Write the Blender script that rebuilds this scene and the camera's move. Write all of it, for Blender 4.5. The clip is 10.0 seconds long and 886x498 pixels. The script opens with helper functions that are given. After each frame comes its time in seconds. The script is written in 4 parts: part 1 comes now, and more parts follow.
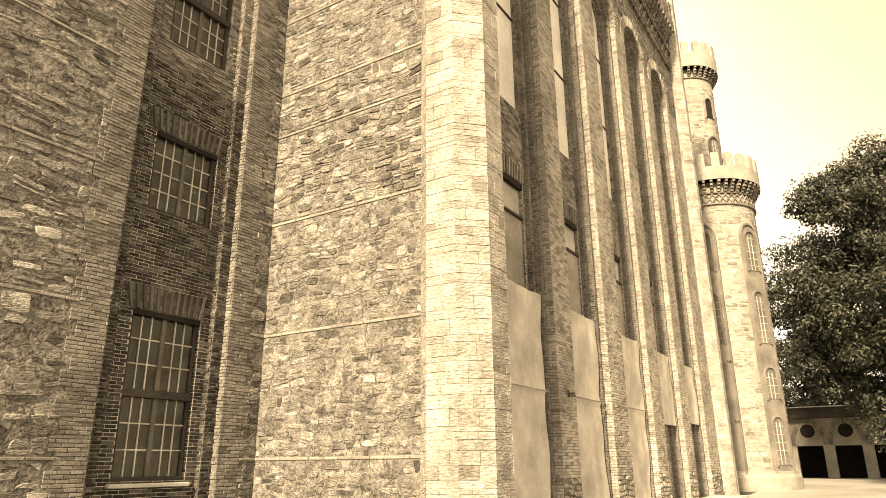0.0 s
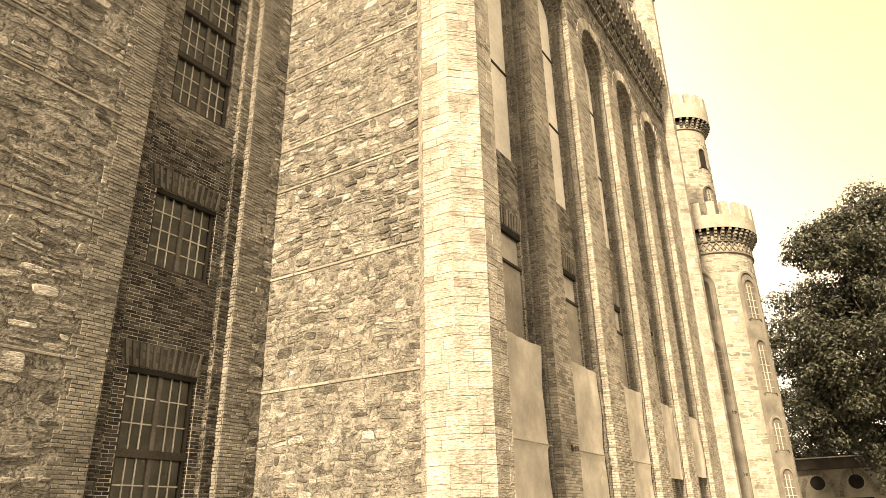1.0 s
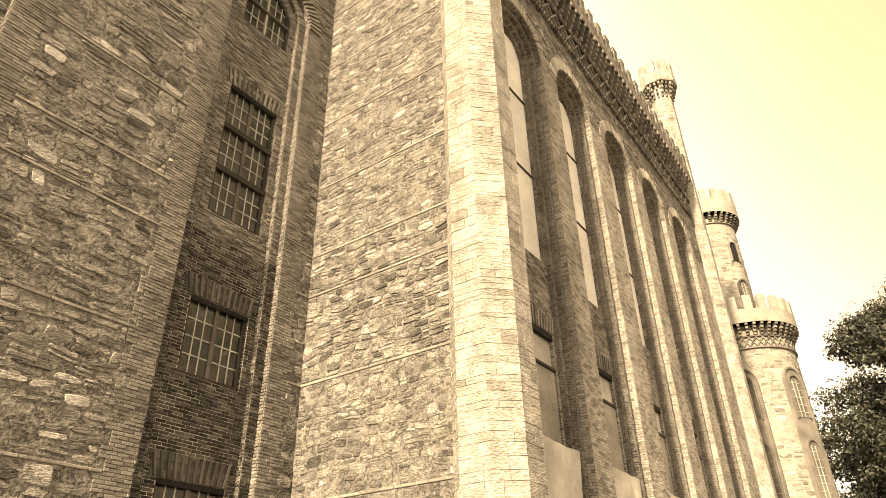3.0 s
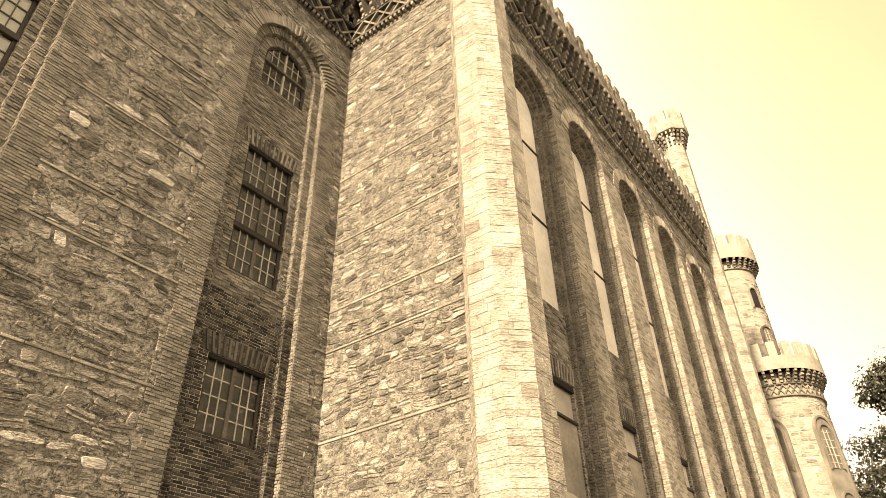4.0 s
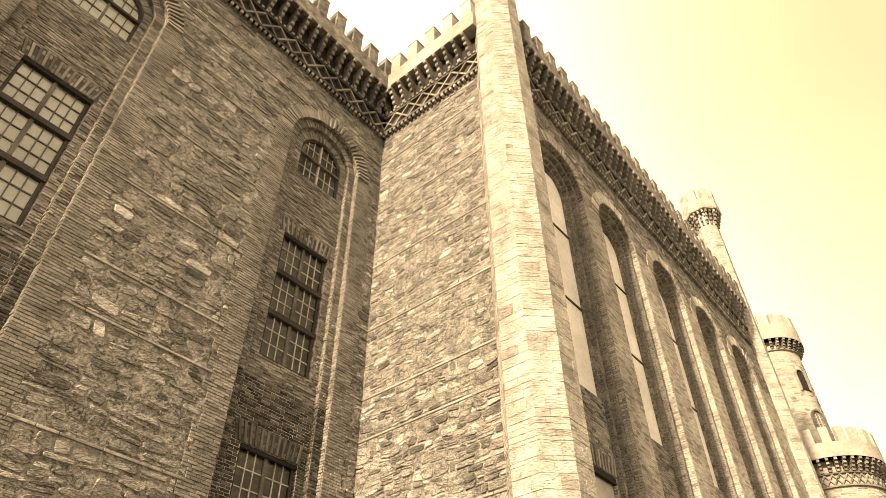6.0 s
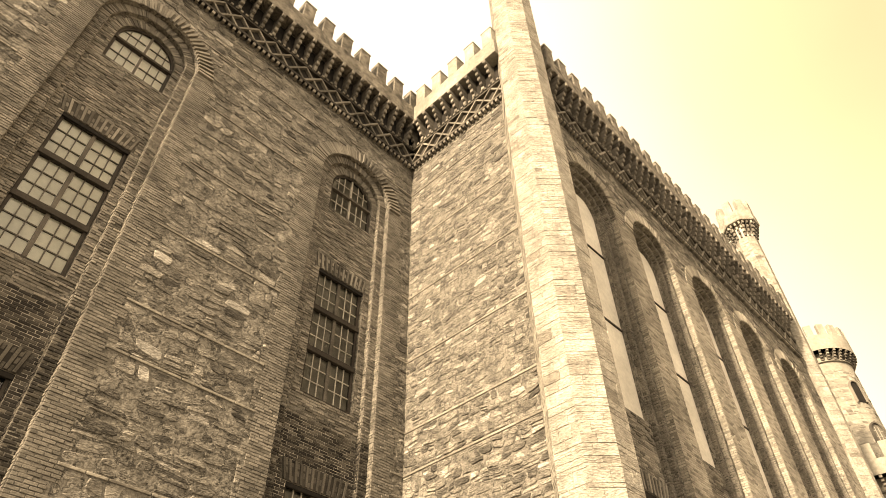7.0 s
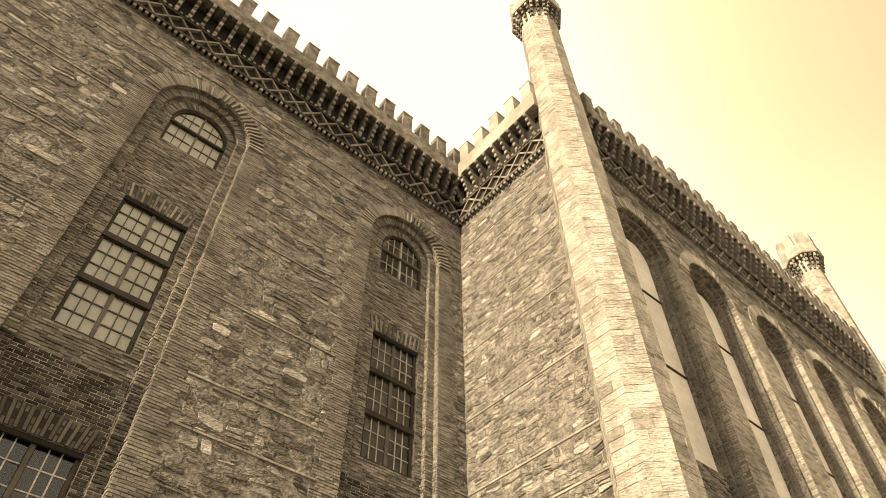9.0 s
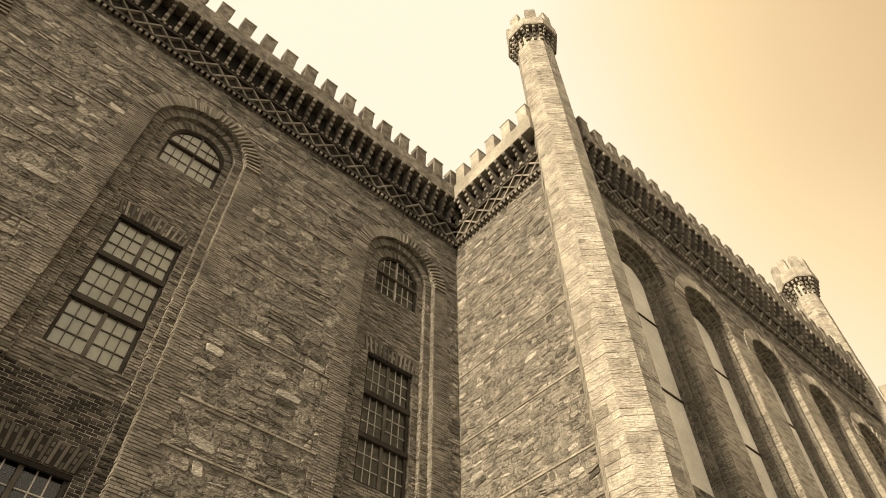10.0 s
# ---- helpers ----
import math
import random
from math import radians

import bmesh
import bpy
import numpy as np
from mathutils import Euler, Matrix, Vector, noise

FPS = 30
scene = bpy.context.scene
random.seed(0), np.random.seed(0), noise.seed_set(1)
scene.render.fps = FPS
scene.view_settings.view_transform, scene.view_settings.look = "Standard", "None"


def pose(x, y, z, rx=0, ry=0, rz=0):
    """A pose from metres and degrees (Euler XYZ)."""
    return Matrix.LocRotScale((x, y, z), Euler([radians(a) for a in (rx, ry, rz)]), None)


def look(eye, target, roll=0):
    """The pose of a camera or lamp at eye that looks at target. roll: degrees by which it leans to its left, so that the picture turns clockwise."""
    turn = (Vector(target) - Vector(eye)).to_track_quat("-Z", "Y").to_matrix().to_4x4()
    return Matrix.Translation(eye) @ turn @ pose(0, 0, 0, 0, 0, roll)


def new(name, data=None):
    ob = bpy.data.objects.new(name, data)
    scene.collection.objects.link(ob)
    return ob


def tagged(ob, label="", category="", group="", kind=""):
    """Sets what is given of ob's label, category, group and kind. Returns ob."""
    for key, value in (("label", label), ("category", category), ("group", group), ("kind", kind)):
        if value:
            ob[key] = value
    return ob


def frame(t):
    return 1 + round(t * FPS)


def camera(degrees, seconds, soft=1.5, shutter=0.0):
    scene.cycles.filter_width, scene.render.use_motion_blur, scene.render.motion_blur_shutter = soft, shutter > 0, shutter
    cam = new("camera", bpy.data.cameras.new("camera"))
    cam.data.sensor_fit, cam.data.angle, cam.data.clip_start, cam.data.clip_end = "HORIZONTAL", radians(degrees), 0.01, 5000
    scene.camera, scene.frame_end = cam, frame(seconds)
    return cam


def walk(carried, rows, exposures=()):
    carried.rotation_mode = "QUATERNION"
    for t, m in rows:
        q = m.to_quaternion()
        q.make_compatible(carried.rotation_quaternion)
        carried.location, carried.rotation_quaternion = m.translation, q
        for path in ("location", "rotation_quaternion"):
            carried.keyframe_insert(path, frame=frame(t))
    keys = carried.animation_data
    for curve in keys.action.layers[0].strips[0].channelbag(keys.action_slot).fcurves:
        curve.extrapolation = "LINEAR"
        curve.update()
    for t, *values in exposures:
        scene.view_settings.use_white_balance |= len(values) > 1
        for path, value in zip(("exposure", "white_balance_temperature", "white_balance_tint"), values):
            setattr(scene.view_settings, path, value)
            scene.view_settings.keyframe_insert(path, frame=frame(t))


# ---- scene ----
cam = camera(66.87, 10.0, soft=0.3)
PATH = [
    (0, (-0.000, 0.000, 1.650), (8.044, 5.092, 4.709), -0.46),
    (0.5, (0.015, 0.009, 1.656), (7.964, 5.004, 5.099), -0.97),
    (1, (0.021, 0.008, 1.665), (7.858, 4.933, 5.451), -1.30),
    (1.5, (0.023, 0.008, 1.679), (7.697, 4.920, 5.801), -1.38),
    (2, (0.031, 0.012, 1.697), (7.536, 4.887, 6.159), -1.54),
    (2.5, (0.040, 0.014, 1.710), (7.333, 4.907, 6.492), -1.36),
    (4, (0.049, 0.041, 1.769), (6.640, 4.876, 7.530), -1.75),
    (4.5, (0.054, 0.039, 1.770), (6.429, 4.805, 7.824), -1.49),
    (5, (0.055, 0.041, 1.774), (6.169, 4.823, 8.079), -1.05),
    (5.5, (0.056, 0.051, 1.789), (5.974, 4.762, 8.331), -0.66),
    (7, (0.038, 0.066, 1.860), (5.201, 4.953, 8.893), -1.03),
    (7.5, (0.028, 0.055, 1.885), (4.915, 5.042, 9.043), -1.24),
    (8, (0.021, 0.033, 1.905), (4.617, 5.102, 9.197), -0.63),
    (8.5, (0.013, -0.015, 1.939), (4.376, 5.068, 9.364), -0.11),
    (9, (0.002, -0.037, 1.973), (4.225, 4.972, 9.528), 0.19),
    (9.5, (-0.003, -0.039, 1.980), (4.143, 4.851, 9.655), 0.27),
    (10, (0.023, -0.027, 1.967), (4.126, 4.752, 9.734), 0.19),
]
walk(cam, [(t, look(eye, aim, roll)) for t, eye, aim, roll in PATH],
     exposures=[(0.0, 1.13, 9300, 12), (5.5, 1.12, 9400, 14), (7.5, 1.07, 9400, 14), (9.0, 0.85, 9000, 12), (10.0, 0.42, 8600, 10)])

# ---- world and sun ----
SUN_DIR = Vector((-0.89, -0.11, 0.56)).normalized()      # towards the sun
world = bpy.data.worlds.new("world")
scene.world = world
world.use_nodes = True
wn, wl = world.node_tree.nodes, world.node_tree.links
wn.clear()
w_out, w_bg = wn.new("ShaderNodeOutputWorld"), wn.new("ShaderNodeBackground")
w_sky = wn.new("ShaderNodeTexSky")
w_sky.sky_type, w_sky.sun_disc = "NISHITA", False
w_sky.sun_elevation = math.asin(SUN_DIR.z)
w_sky.sun_rotation = math.atan2(SUN_DIR.x, SUN_DIR.y)
w_sky.dust_density, w_sky.air_density = 6.0, 1.0
w_gain = wn.new("ShaderNodeMixRGB")
w_gain.blend_type, w_gain.inputs[0].default_value = "MULTIPLY", 1.0
w_gain.inputs[2].default_value = (0.10, 0.10, 0.10, 1)
w_co, w_dot = wn.new("ShaderNodeTexCoord"), wn.new("ShaderNodeVectorMath")
w_dot.operation = "DOT_PRODUCT"
w_dot.inputs[1].default_value = Vector((0.62, -0.42, 0.66)).normalized()
w_noise = wn.new("ShaderNodeTexNoise")
w_noise.inputs["Scale"].default_value, w_noise.inputs["Detail"].default_value = 1.6, 4
w_add = wn.new("ShaderNodeMath")
w_add.operation, w_add.inputs[2].default_value = "MULTIPLY_ADD", 0.0
w_add.inputs[1].default_value = 0.10
w_ramp = wn.new("ShaderNodeValToRGB")
els = w_ramp.color_ramp.elements
els[0].position, els[0].color = 0.785, (0.97, 0.955, 0.915, 1)
els[1].position, els[1].color = 1.0, (0.73, 0.555, 0.365, 1)
mid = els.new(0.905)
mid.color = (0.93, 0.782, 0.548, 1)
w_mix = wn.new("ShaderNodeMixRGB")
w_mix.inputs[0].default_value = 0.82
wl.new(w_co.outputs["Generated"], w_dot.inputs[0])
wl.new(w_co.outputs["Generated"], w_noise.inputs["Vector"])
wl.new(w_noise.outputs["Fac"], w_add.inputs[0])
wl.new(w_dot.outputs["Value"], w_add.inputs[2])
wl.new(w_add.outputs[0], w_ramp.inputs[0])
wl.new(w_sky.outputs[0], w_gain.inputs[1])
wl.new(w_gain.outputs[0], w_mix.inputs[1])
wl.new(w_ramp.outputs[0], w_mix.inputs[2])
wl.new(w_mix.outputs[0], w_bg.inputs[0])
w_bg.inputs[1].default_value = 0.90
wl.new(w_bg.outputs[0], w_out.inputs[0])

sun = new("sun", bpy.data.lights.new("sun", "SUN"))
sun.data.energy, sun.data.angle, sun.data.color = 5.0, radians(4), (1.0, 0.93, 0.82)
sun.rotation_mode = "QUATERNION"
sun.rotation_quaternion = SUN_DIR.to_track_quat("Z", "Y")


# ---- materials ----
def ramp_node(nodes, stops):
    r = nodes.new("ShaderNodeValToRGB")
    e = r.color_ramp.elements
    e[0].position, e[0].color = stops[0][0], (*stops[0][1], 1)
    e[1].position, e[1].color = stops[-1][0], (*stops[-1][1], 1)
    for p, c in stops[1:-1]:
        e.new(p).color = (*c, 1)
    return r


def surface(name, stops, rough=0.9, grain=30.0, grain_amount=0.35, blotch=1.2, blotch_amount=0.3, bump=0.25, bump_scale=25.0, pieces=True, spec=0.25, metal=0.0, bedded=False, crack=0.0):
    """A mineral or painted surface: a colour by piece, grain, blotches and fine relief."""
    m = bpy.data.materials.new(name)
    m.use_nodes = True
    n, l = m.node_tree.nodes, m.node_tree.links
    b = n["Principled BSDF"]
    b.inputs["Roughness"].default_value, b.inputs["Specular IOR Level"].default_value = rough, spec
    b.inputs["Metallic"].default_value = metal
    co = n.new("ShaderNodeTexCoord")
    geo = n.new("ShaderNodeNewGeometry")
    big, small = n.new("ShaderNodeTexNoise"), n.new("ShaderNodeTexNoise")
    big.inputs["Scale"].default_value, big.inputs["Detail"].default_value = blotch, 5
    small.inputs["Scale"].default_value, small.inputs["Detail"].default_value = grain, 8
    small.inputs["Roughness"].default_value = 0.7
    l.new(geo.outputs["Position"], big.inputs["Vector"])
    l.new(geo.outputs["Position"], small.inputs["Vector"])
    bed = geo.outputs["Position"]
    if bedded:
        squash = n.new("ShaderNodeVectorMath")
        squash.operation, squash.inputs[1].default_value = "MULTIPLY", (1, 1, 2.6)
        l.new(bed, squash.inputs[0])
        bed = squash.outputs[0]
        l.new(bed, small.inputs["Vector"])
    r = ramp_node(n, stops)
    if pieces:
        info, add, frac = n.new("ShaderNodeObjectInfo"), n.new("ShaderNodeMath"), n.new("ShaderNodeMath")
        frac.operation = "FRACT"
        l.new(info.outputs["Random"], add.inputs[0])
        l.new(geo.outputs["Random Per Island"], add.inputs[1])
        l.new(add.outputs[0], frac.inputs[0])
        l.new(frac.outputs[0], r.inputs[0])
    else:
        l.new(big.outputs["Fac"], r.inputs[0])
    last = r.outputs[0]
    for tex, amount in ((big, blotch_amount), (small, grain_amount)):
        span = n.new("ShaderNodeMapRange")
        span.inputs[1].default_value, span.inputs[2].default_value = 0.3, 0.7
        span.inputs[3].default_value, span.inputs[4].default_value = 1 - amount, 1 + amount
        l.new(tex.outputs["Fac"], span.inputs[0])
        mul = n.new("ShaderNodeMixRGB")
        mul.blend_type, mul.inputs[0].default_value = "MULTIPLY", 1.0
        l.new(last, mul.inputs[1])
        l.new(span.outputs[0], mul.inputs[2])
        last = mul.outputs[0]
    if crack:
        vein, off, size, span = n.new("ShaderNodeTexNoise"), n.new("ShaderNodeMath"), n.new("ShaderNodeMath"), n.new("ShaderNodeMapRange")
        vein.inputs["Scale"].default_value, vein.inputs["Detail"].default_value, vein.inputs["Roughness"].default_value = 3.2, 7, 0.62
        l.new(bed, vein.inputs["Vector"])
        off.operation, off.inputs[1].default_value = "SUBTRACT", 0.47
        size.operation = "ABSOLUTE"
        l.new(vein.outputs["Fac"], off.inputs[0])
        l.new(off.outputs[0], size.inputs[0])
        span.inputs[1].default_value, span.inputs[2].default_value = 0.004, 0.03
        span.inputs[3].default_value, span.inputs[4].default_value = 1 - crack, 1.0
        l.new(size.outputs[0], span.inputs[0])
        mul = n.new("ShaderNodeMixRGB")
        mul.blend_type, mul.inputs[0].default_value = "MULTIPLY", 1.0
        l.new(last, mul.inputs[1])
        l.new(span.outputs[0], mul.inputs[2])
        last = mul.outputs[0]
    l.new(last, b.inputs["Base Color"])
    if bump:
        rel, bn = n.new("ShaderNodeTexNoise"), n.new("ShaderNodeBump")
        rel.inputs["Scale"].default_value, rel.inputs["Detail"].default_value = bump_scale, 6
        l.new(bed, rel.inputs["Vector"])
        bn.inputs["Strength"].default_value, bn.inputs["Distance"].default_value = bump, 0.05 if crack else 0.03
        l.new(rel.outputs["Fac"], bn.inputs["Height"])
        l.new(bn.outputs[0], b.inputs["Normal"])
    return m


STONE = surface("rubble_stone", [(0, (0.082, 0.075, 0.064)), (0.18, (0.140, 0.128, 0.109)), (0.5, (0.208, 0.191, 0.163)), (0.82, (0.275, 0.253, 0.215)), (0.95, (0.345, 0.318, 0.273)), (1, (0.44, 0.41, 0.36))], grain=15, grain_amount=0.6, bump=1.0, bump_scale=13, blotch=3.5, blotch_amount=0.4, bedded=True, crack=0.6)
WHITE_STONE = surface("whitish_stone", [(0, (0.33, 0.305, 0.265)), (1, (0.46, 0.435, 0.385))], grain=12, grain_amount=0.4, bump=0.9, bump_scale=12, pieces=False, bedded=True, crack=0.3)
BAND_STONE = surface("levelling_stone", [(0, (0.21, 0.19, 0.16)), (1, (0.31, 0.285, 0.24))], grain=9, grain_amount=0.35, bump=0.6, bump_scale=12)
ASHLAR = surface("pale_stone_block", [(0, (0.21, 0.190, 0.158)), (0.07, (0.325, 0.298, 0.254)), (0.7, (0.375, 0.347, 0.295)), (1, (0.412, 0.384, 0.331))], grain=11, grain_amount=0.45, bump=0.8, bump_scale=11, blotch=2.0, bedded=True, crack=0.3)
BRICK = surface("weathered_brick", [(0, (0.100, 0.090, 0.076)), (0.3, (0.165, 0.150, 0.127)), (0.8, (0.240, 0.219, 0.186)), (1, (0.320, 0.292, 0.248))], grain=40, grain_amount=0.4, bump=0.3, bump_scale=40)
# Dark brick of the bays; as a backing its tone also stands for shade.
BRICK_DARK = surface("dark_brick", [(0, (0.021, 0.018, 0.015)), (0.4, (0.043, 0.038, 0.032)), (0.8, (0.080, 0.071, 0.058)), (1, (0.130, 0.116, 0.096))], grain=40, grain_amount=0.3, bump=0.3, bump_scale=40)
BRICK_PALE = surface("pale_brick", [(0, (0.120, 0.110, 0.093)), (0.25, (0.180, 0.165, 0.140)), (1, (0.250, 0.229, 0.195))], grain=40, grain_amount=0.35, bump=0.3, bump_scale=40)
LINTEL_BRICK = surface("lintel_brick", [(0, (0.070, 0.063, 0.053)), (1, (0.135, 0.122, 0.103))], grain=40, grain_amount=0.35, bump=0.3, bump_scale=40)
# Front brick raised in tone: the sun on the front put into its colour.
BRICK_F = surface("sun_toned_brick", [(0, (0.17, 0.155, 0.13)), (0.3, (0.295, 0.270, 0.228)), (1, (0.40, 0.368, 0.313))], grain=40, grain_amount=0.35, bump=0.3, bump_scale=40)
MORTAR = surface("lime_mortar", [(0, (0.125, 0.115, 0.098)), (1, (0.255, 0.235, 0.201))], grain=16, grain_amount=0.6, blotch=2.2, bump=1.0, bump_scale=14, pieces=False, crack=0.7)
MORTAR_PALE = surface("pale_lime_mortar", [(0, (0.396, 0.360, 0.306)), (1, (0.528, 0.492, 0.426))], grain=20, blotch=0.8, bump=0.5, pieces=False)
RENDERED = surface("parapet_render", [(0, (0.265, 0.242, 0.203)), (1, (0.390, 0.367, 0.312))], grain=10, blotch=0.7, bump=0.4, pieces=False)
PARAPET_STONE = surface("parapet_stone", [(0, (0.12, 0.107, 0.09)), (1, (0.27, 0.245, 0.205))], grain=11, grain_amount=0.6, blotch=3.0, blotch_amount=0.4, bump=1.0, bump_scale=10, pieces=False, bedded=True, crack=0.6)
TOWER_STONE = surface("tower_masonry", [(0, (0.193, 0.174, 0.144)), (0.45, (0.296, 0.274, 0.229)), (1, (0.385, 0.363, 0.311))], grain=6, grain_amount=0.22, blotch=0.7, blotch_amount=0.12, bump=0.6, bump_scale=5, pieces=False)
TOWER_BLOCK = surface("tower_block", [(0, (0.17, 0.155, 0.13)), (0.3, (0.25, 0.23, 0.195)), (0.8, (0.33, 0.305, 0.26)), (1, (0.40, 0.37, 0.32))], grain=10, grain_amount=0.3, blotch=1.5, bump=0.7, bump_scale=8, bedded=True)
BOARD_GREY = surface("grey_board", [(0, (0.22, 0.20, 0.168)), (1, (0.33, 0.302, 0.255))], grain=8, grain_amount=0.2, blotch=1.2, blotch_amount=0.25, bump=0.2, pieces=False)
# Near ground is unseen; its dark tone is set to cut bounce light.
DARK_GROUND = surface("dark_near_ground", [(0, (0.060, 0.055, 0.047)), (1, (0.105, 0.097, 0.083))], grain=12, blotch=0.4, blotch_amount=0.25, bump=0.6, bump_scale=20, pieces=False)
BOARD = surface("weathered_board", [(0, (0.66, 0.62, 0.54)), (1, (0.80, 0.76, 0.67))], grain=8, grain_amount=0.12, blotch=0.6, blotch_amount=0.15, bump=0.1, pieces=False)
TARP = surface("dusty_tarp", [(0, (0.400, 0.368, 0.316)), (1, (0.560, 0.521, 0.449))], rough=0.6, grain=7, grain_amount=0.14, blotch=1.1, blotch_amount=0.25, bump=0.8, bump_scale=2.6, pieces=False)
FRAME = surface("window_paint", [(0, (0.36, 0.33, 0.28)), (1, (0.48, 0.45, 0.39))], rough=0.6, grain=25, bump=0.1, pieces=False)
DARK_WOOD = surface("dark_wood", [(0, (0.025, 0.02, 0.016)), (1, (0.06, 0.05, 0.04))], rough=0.7, grain=20, bump=0.2, pieces=False)
BLIND = surface("grey_blind", [(0, (0.124, 0.112, 0.093)), (1, (0.174, 0.158, 0.133))], grain=5, grain_amount=0.1, blotch=0.9, bump=0.0, pieces=False)
BLIND_PALE = surface("pale_blind", [(0, (0.84, 0.80, 0.72)), (1, (0.90, 0.86, 0.78))], grain=5, grain_amount=0.08, blotch=0.9, blotch_amount=0.1, bump=0.0, pieces=False)
GRAVEL = surface("pale_gravel", [(0, (0.26, 0.24, 0.205)), (1, (0.36, 0.34, 0.30))], grain=18, blotch=0.25, blotch_amount=0.2, bump=0.5, bump_scale=30, pieces=False)
STEP_STONE = surface("step_stone", [(0, (0.429, 0.406, 0.359)), (1, (0.546, 0.523, 0.468))], grain=12, grain_amount=0.15, pieces=False)
OLD_WOOD = surface("aged_wood", [(0, (0.085, 0.075, 0.062)), (1, (0.14, 0.125, 0.104))], rough=0.7, grain=20, bump=0.2, pieces=False)
BARK = surface("bark", [(0, (0.05, 0.042, 0.034)), (1, (0.11, 0.095, 0.08))], grain=14, bump=0.8, pieces=False)
LEAF = surface("foliage", [(0, (0.010, 0.011, 0.007)), (0.6, (0.027, 0.029, 0.017)), (1, (0.075, 0.076, 0.048))], rough=0.5, grain=3, blotch=0.5, bump=0.0, spec=0.45)
# Near-black that puts the dark of interiors and lintel shade into the colour.
SHADE_BLACK = surface("shade_black", [(0, (0.012, 0.01, 0.009)), (1, (0.02, 0.018, 0.015))], pieces=False, bump=0)


def glass_material():
    m = bpy.data.materials.new("window_glass")
    m.use_nodes = True
    n, l = m.node_tree.nodes, m.node_tree.links
    n.clear()
    out, mix, clear, gloss, fres = (n.new(k) for k in ("ShaderNodeOutputMaterial", "ShaderNodeMixShader", "ShaderNodeBsdfTransparent", "ShaderNodeBsdfGlossy", "ShaderNodeFresnel"))
    clear.inputs[0].default_value = (0.86, 0.88, 0.85, 1)
    gloss.inputs["Roughness"].default_value = 0.04
    rel, bn = n.new("ShaderNodeTexNoise"), n.new("ShaderNodeBump")
    rel.inputs["Scale"].default_value = 3.0
    bn.inputs["Strength"].default_value, bn.inputs["Distance"].default_value = 0.12, 0.02
    l.new(rel.outputs["Fac"], bn.inputs["Height"])
    l.new(bn.outputs[0], gloss.inputs["Normal"])
    fres.inputs[0].default_value = 1.7
    l.new(fres.outputs[0], mix.inputs[0])
    l.new(clear.outputs[0], mix.inputs[1])
    l.new(gloss.outputs[0], mix.inputs[2])
    l.new(mix.outputs[0], out.inputs[0])
    return m


GLASS = glass_material()

# ---- mesh helpers ----
rng = random.Random(7)


def part(name, mesh, material, parent=None, label="", kind=""):
    """Links a bmesh or a mesh as one object, under a thing or part."""
    if isinstance(mesh, bmesh.types.BMesh):
        me = bpy.data.meshes.new(name)
        mesh.to_mesh(me)
        mesh.free()
    else:
        me = mesh
    if material and not me.materials:
        me.materials.append(material)
    ob = new(name, me)
    if parent:
        ob.parent = parent
    return tagged(ob, label=label, kind=kind)


def raw(name, verts, faces):
    me = bpy.data.meshes.new(name)
    me.from_pydata([tuple(v) for v in verts], [], faces)
    me.update()
    return me


def add_box(bm, x0, x1, y0, y1, z0, z1, bevel=0.0):
    vs = [bm.verts.new((x, y, z)) for x in (x0, x1) for y in (y0, y1) for z in (z0, z1)]
    fs = [bm.faces.new([vs[i] for i in f]) for f in ((0, 1, 3, 2), (4, 6, 7, 5), (0, 4, 5, 1), (2, 3, 7, 6), (0, 2, 6, 4), (1, 5, 7, 3))]
    if bevel:
        edges = list({e for f in fs for e in f.edges})
        bmesh.ops.bevel(bm, geom=edges, offset=bevel, segments=1, affect="EDGES")
    return vs


def box(x0, x1, y0, y1, z0, z1, bevel=0.0):
    bm = bmesh.new()
    add_box(bm, x0, x1, y0, y1, z0, z1, bevel)
    return bm


def empty(name, place=(0, 0, 0), **tags):
    ob = new(name)
    ob.location = place
    ob.empty_display_size = 0.3
    return tagged(ob, **tags)


class Plane:
    """A working plane: a point, two directions in it, and the way out of the wall."""

    def __init__(self, o, u, n):
        self.o, self.u, self.n = np.array(o, float), np.array(u, float), np.array(n, float)
        self.v = np.array((0.0, 0, 1))

    def __call__(self, u, v, w=0.0):
        return self.o + u * self.u + v * self.v + w * self.n


class Drum(Plane):
    """The face of a round tower: lengths along it run round the drum."""

    def __init__(self, r):
        self.o, self.u, self.n, self.v = np.zeros(3), np.array((0.0, 1, 0)), np.array((1.0, 0, 0)), np.array((0.0, 0, 1))
        self.r = r

    def __call__(self, u, v, w=0.0):
        return np.array(((self.r + w) * math.cos(u / self.r), (self.r + w) * math.sin(u / self.r), v))


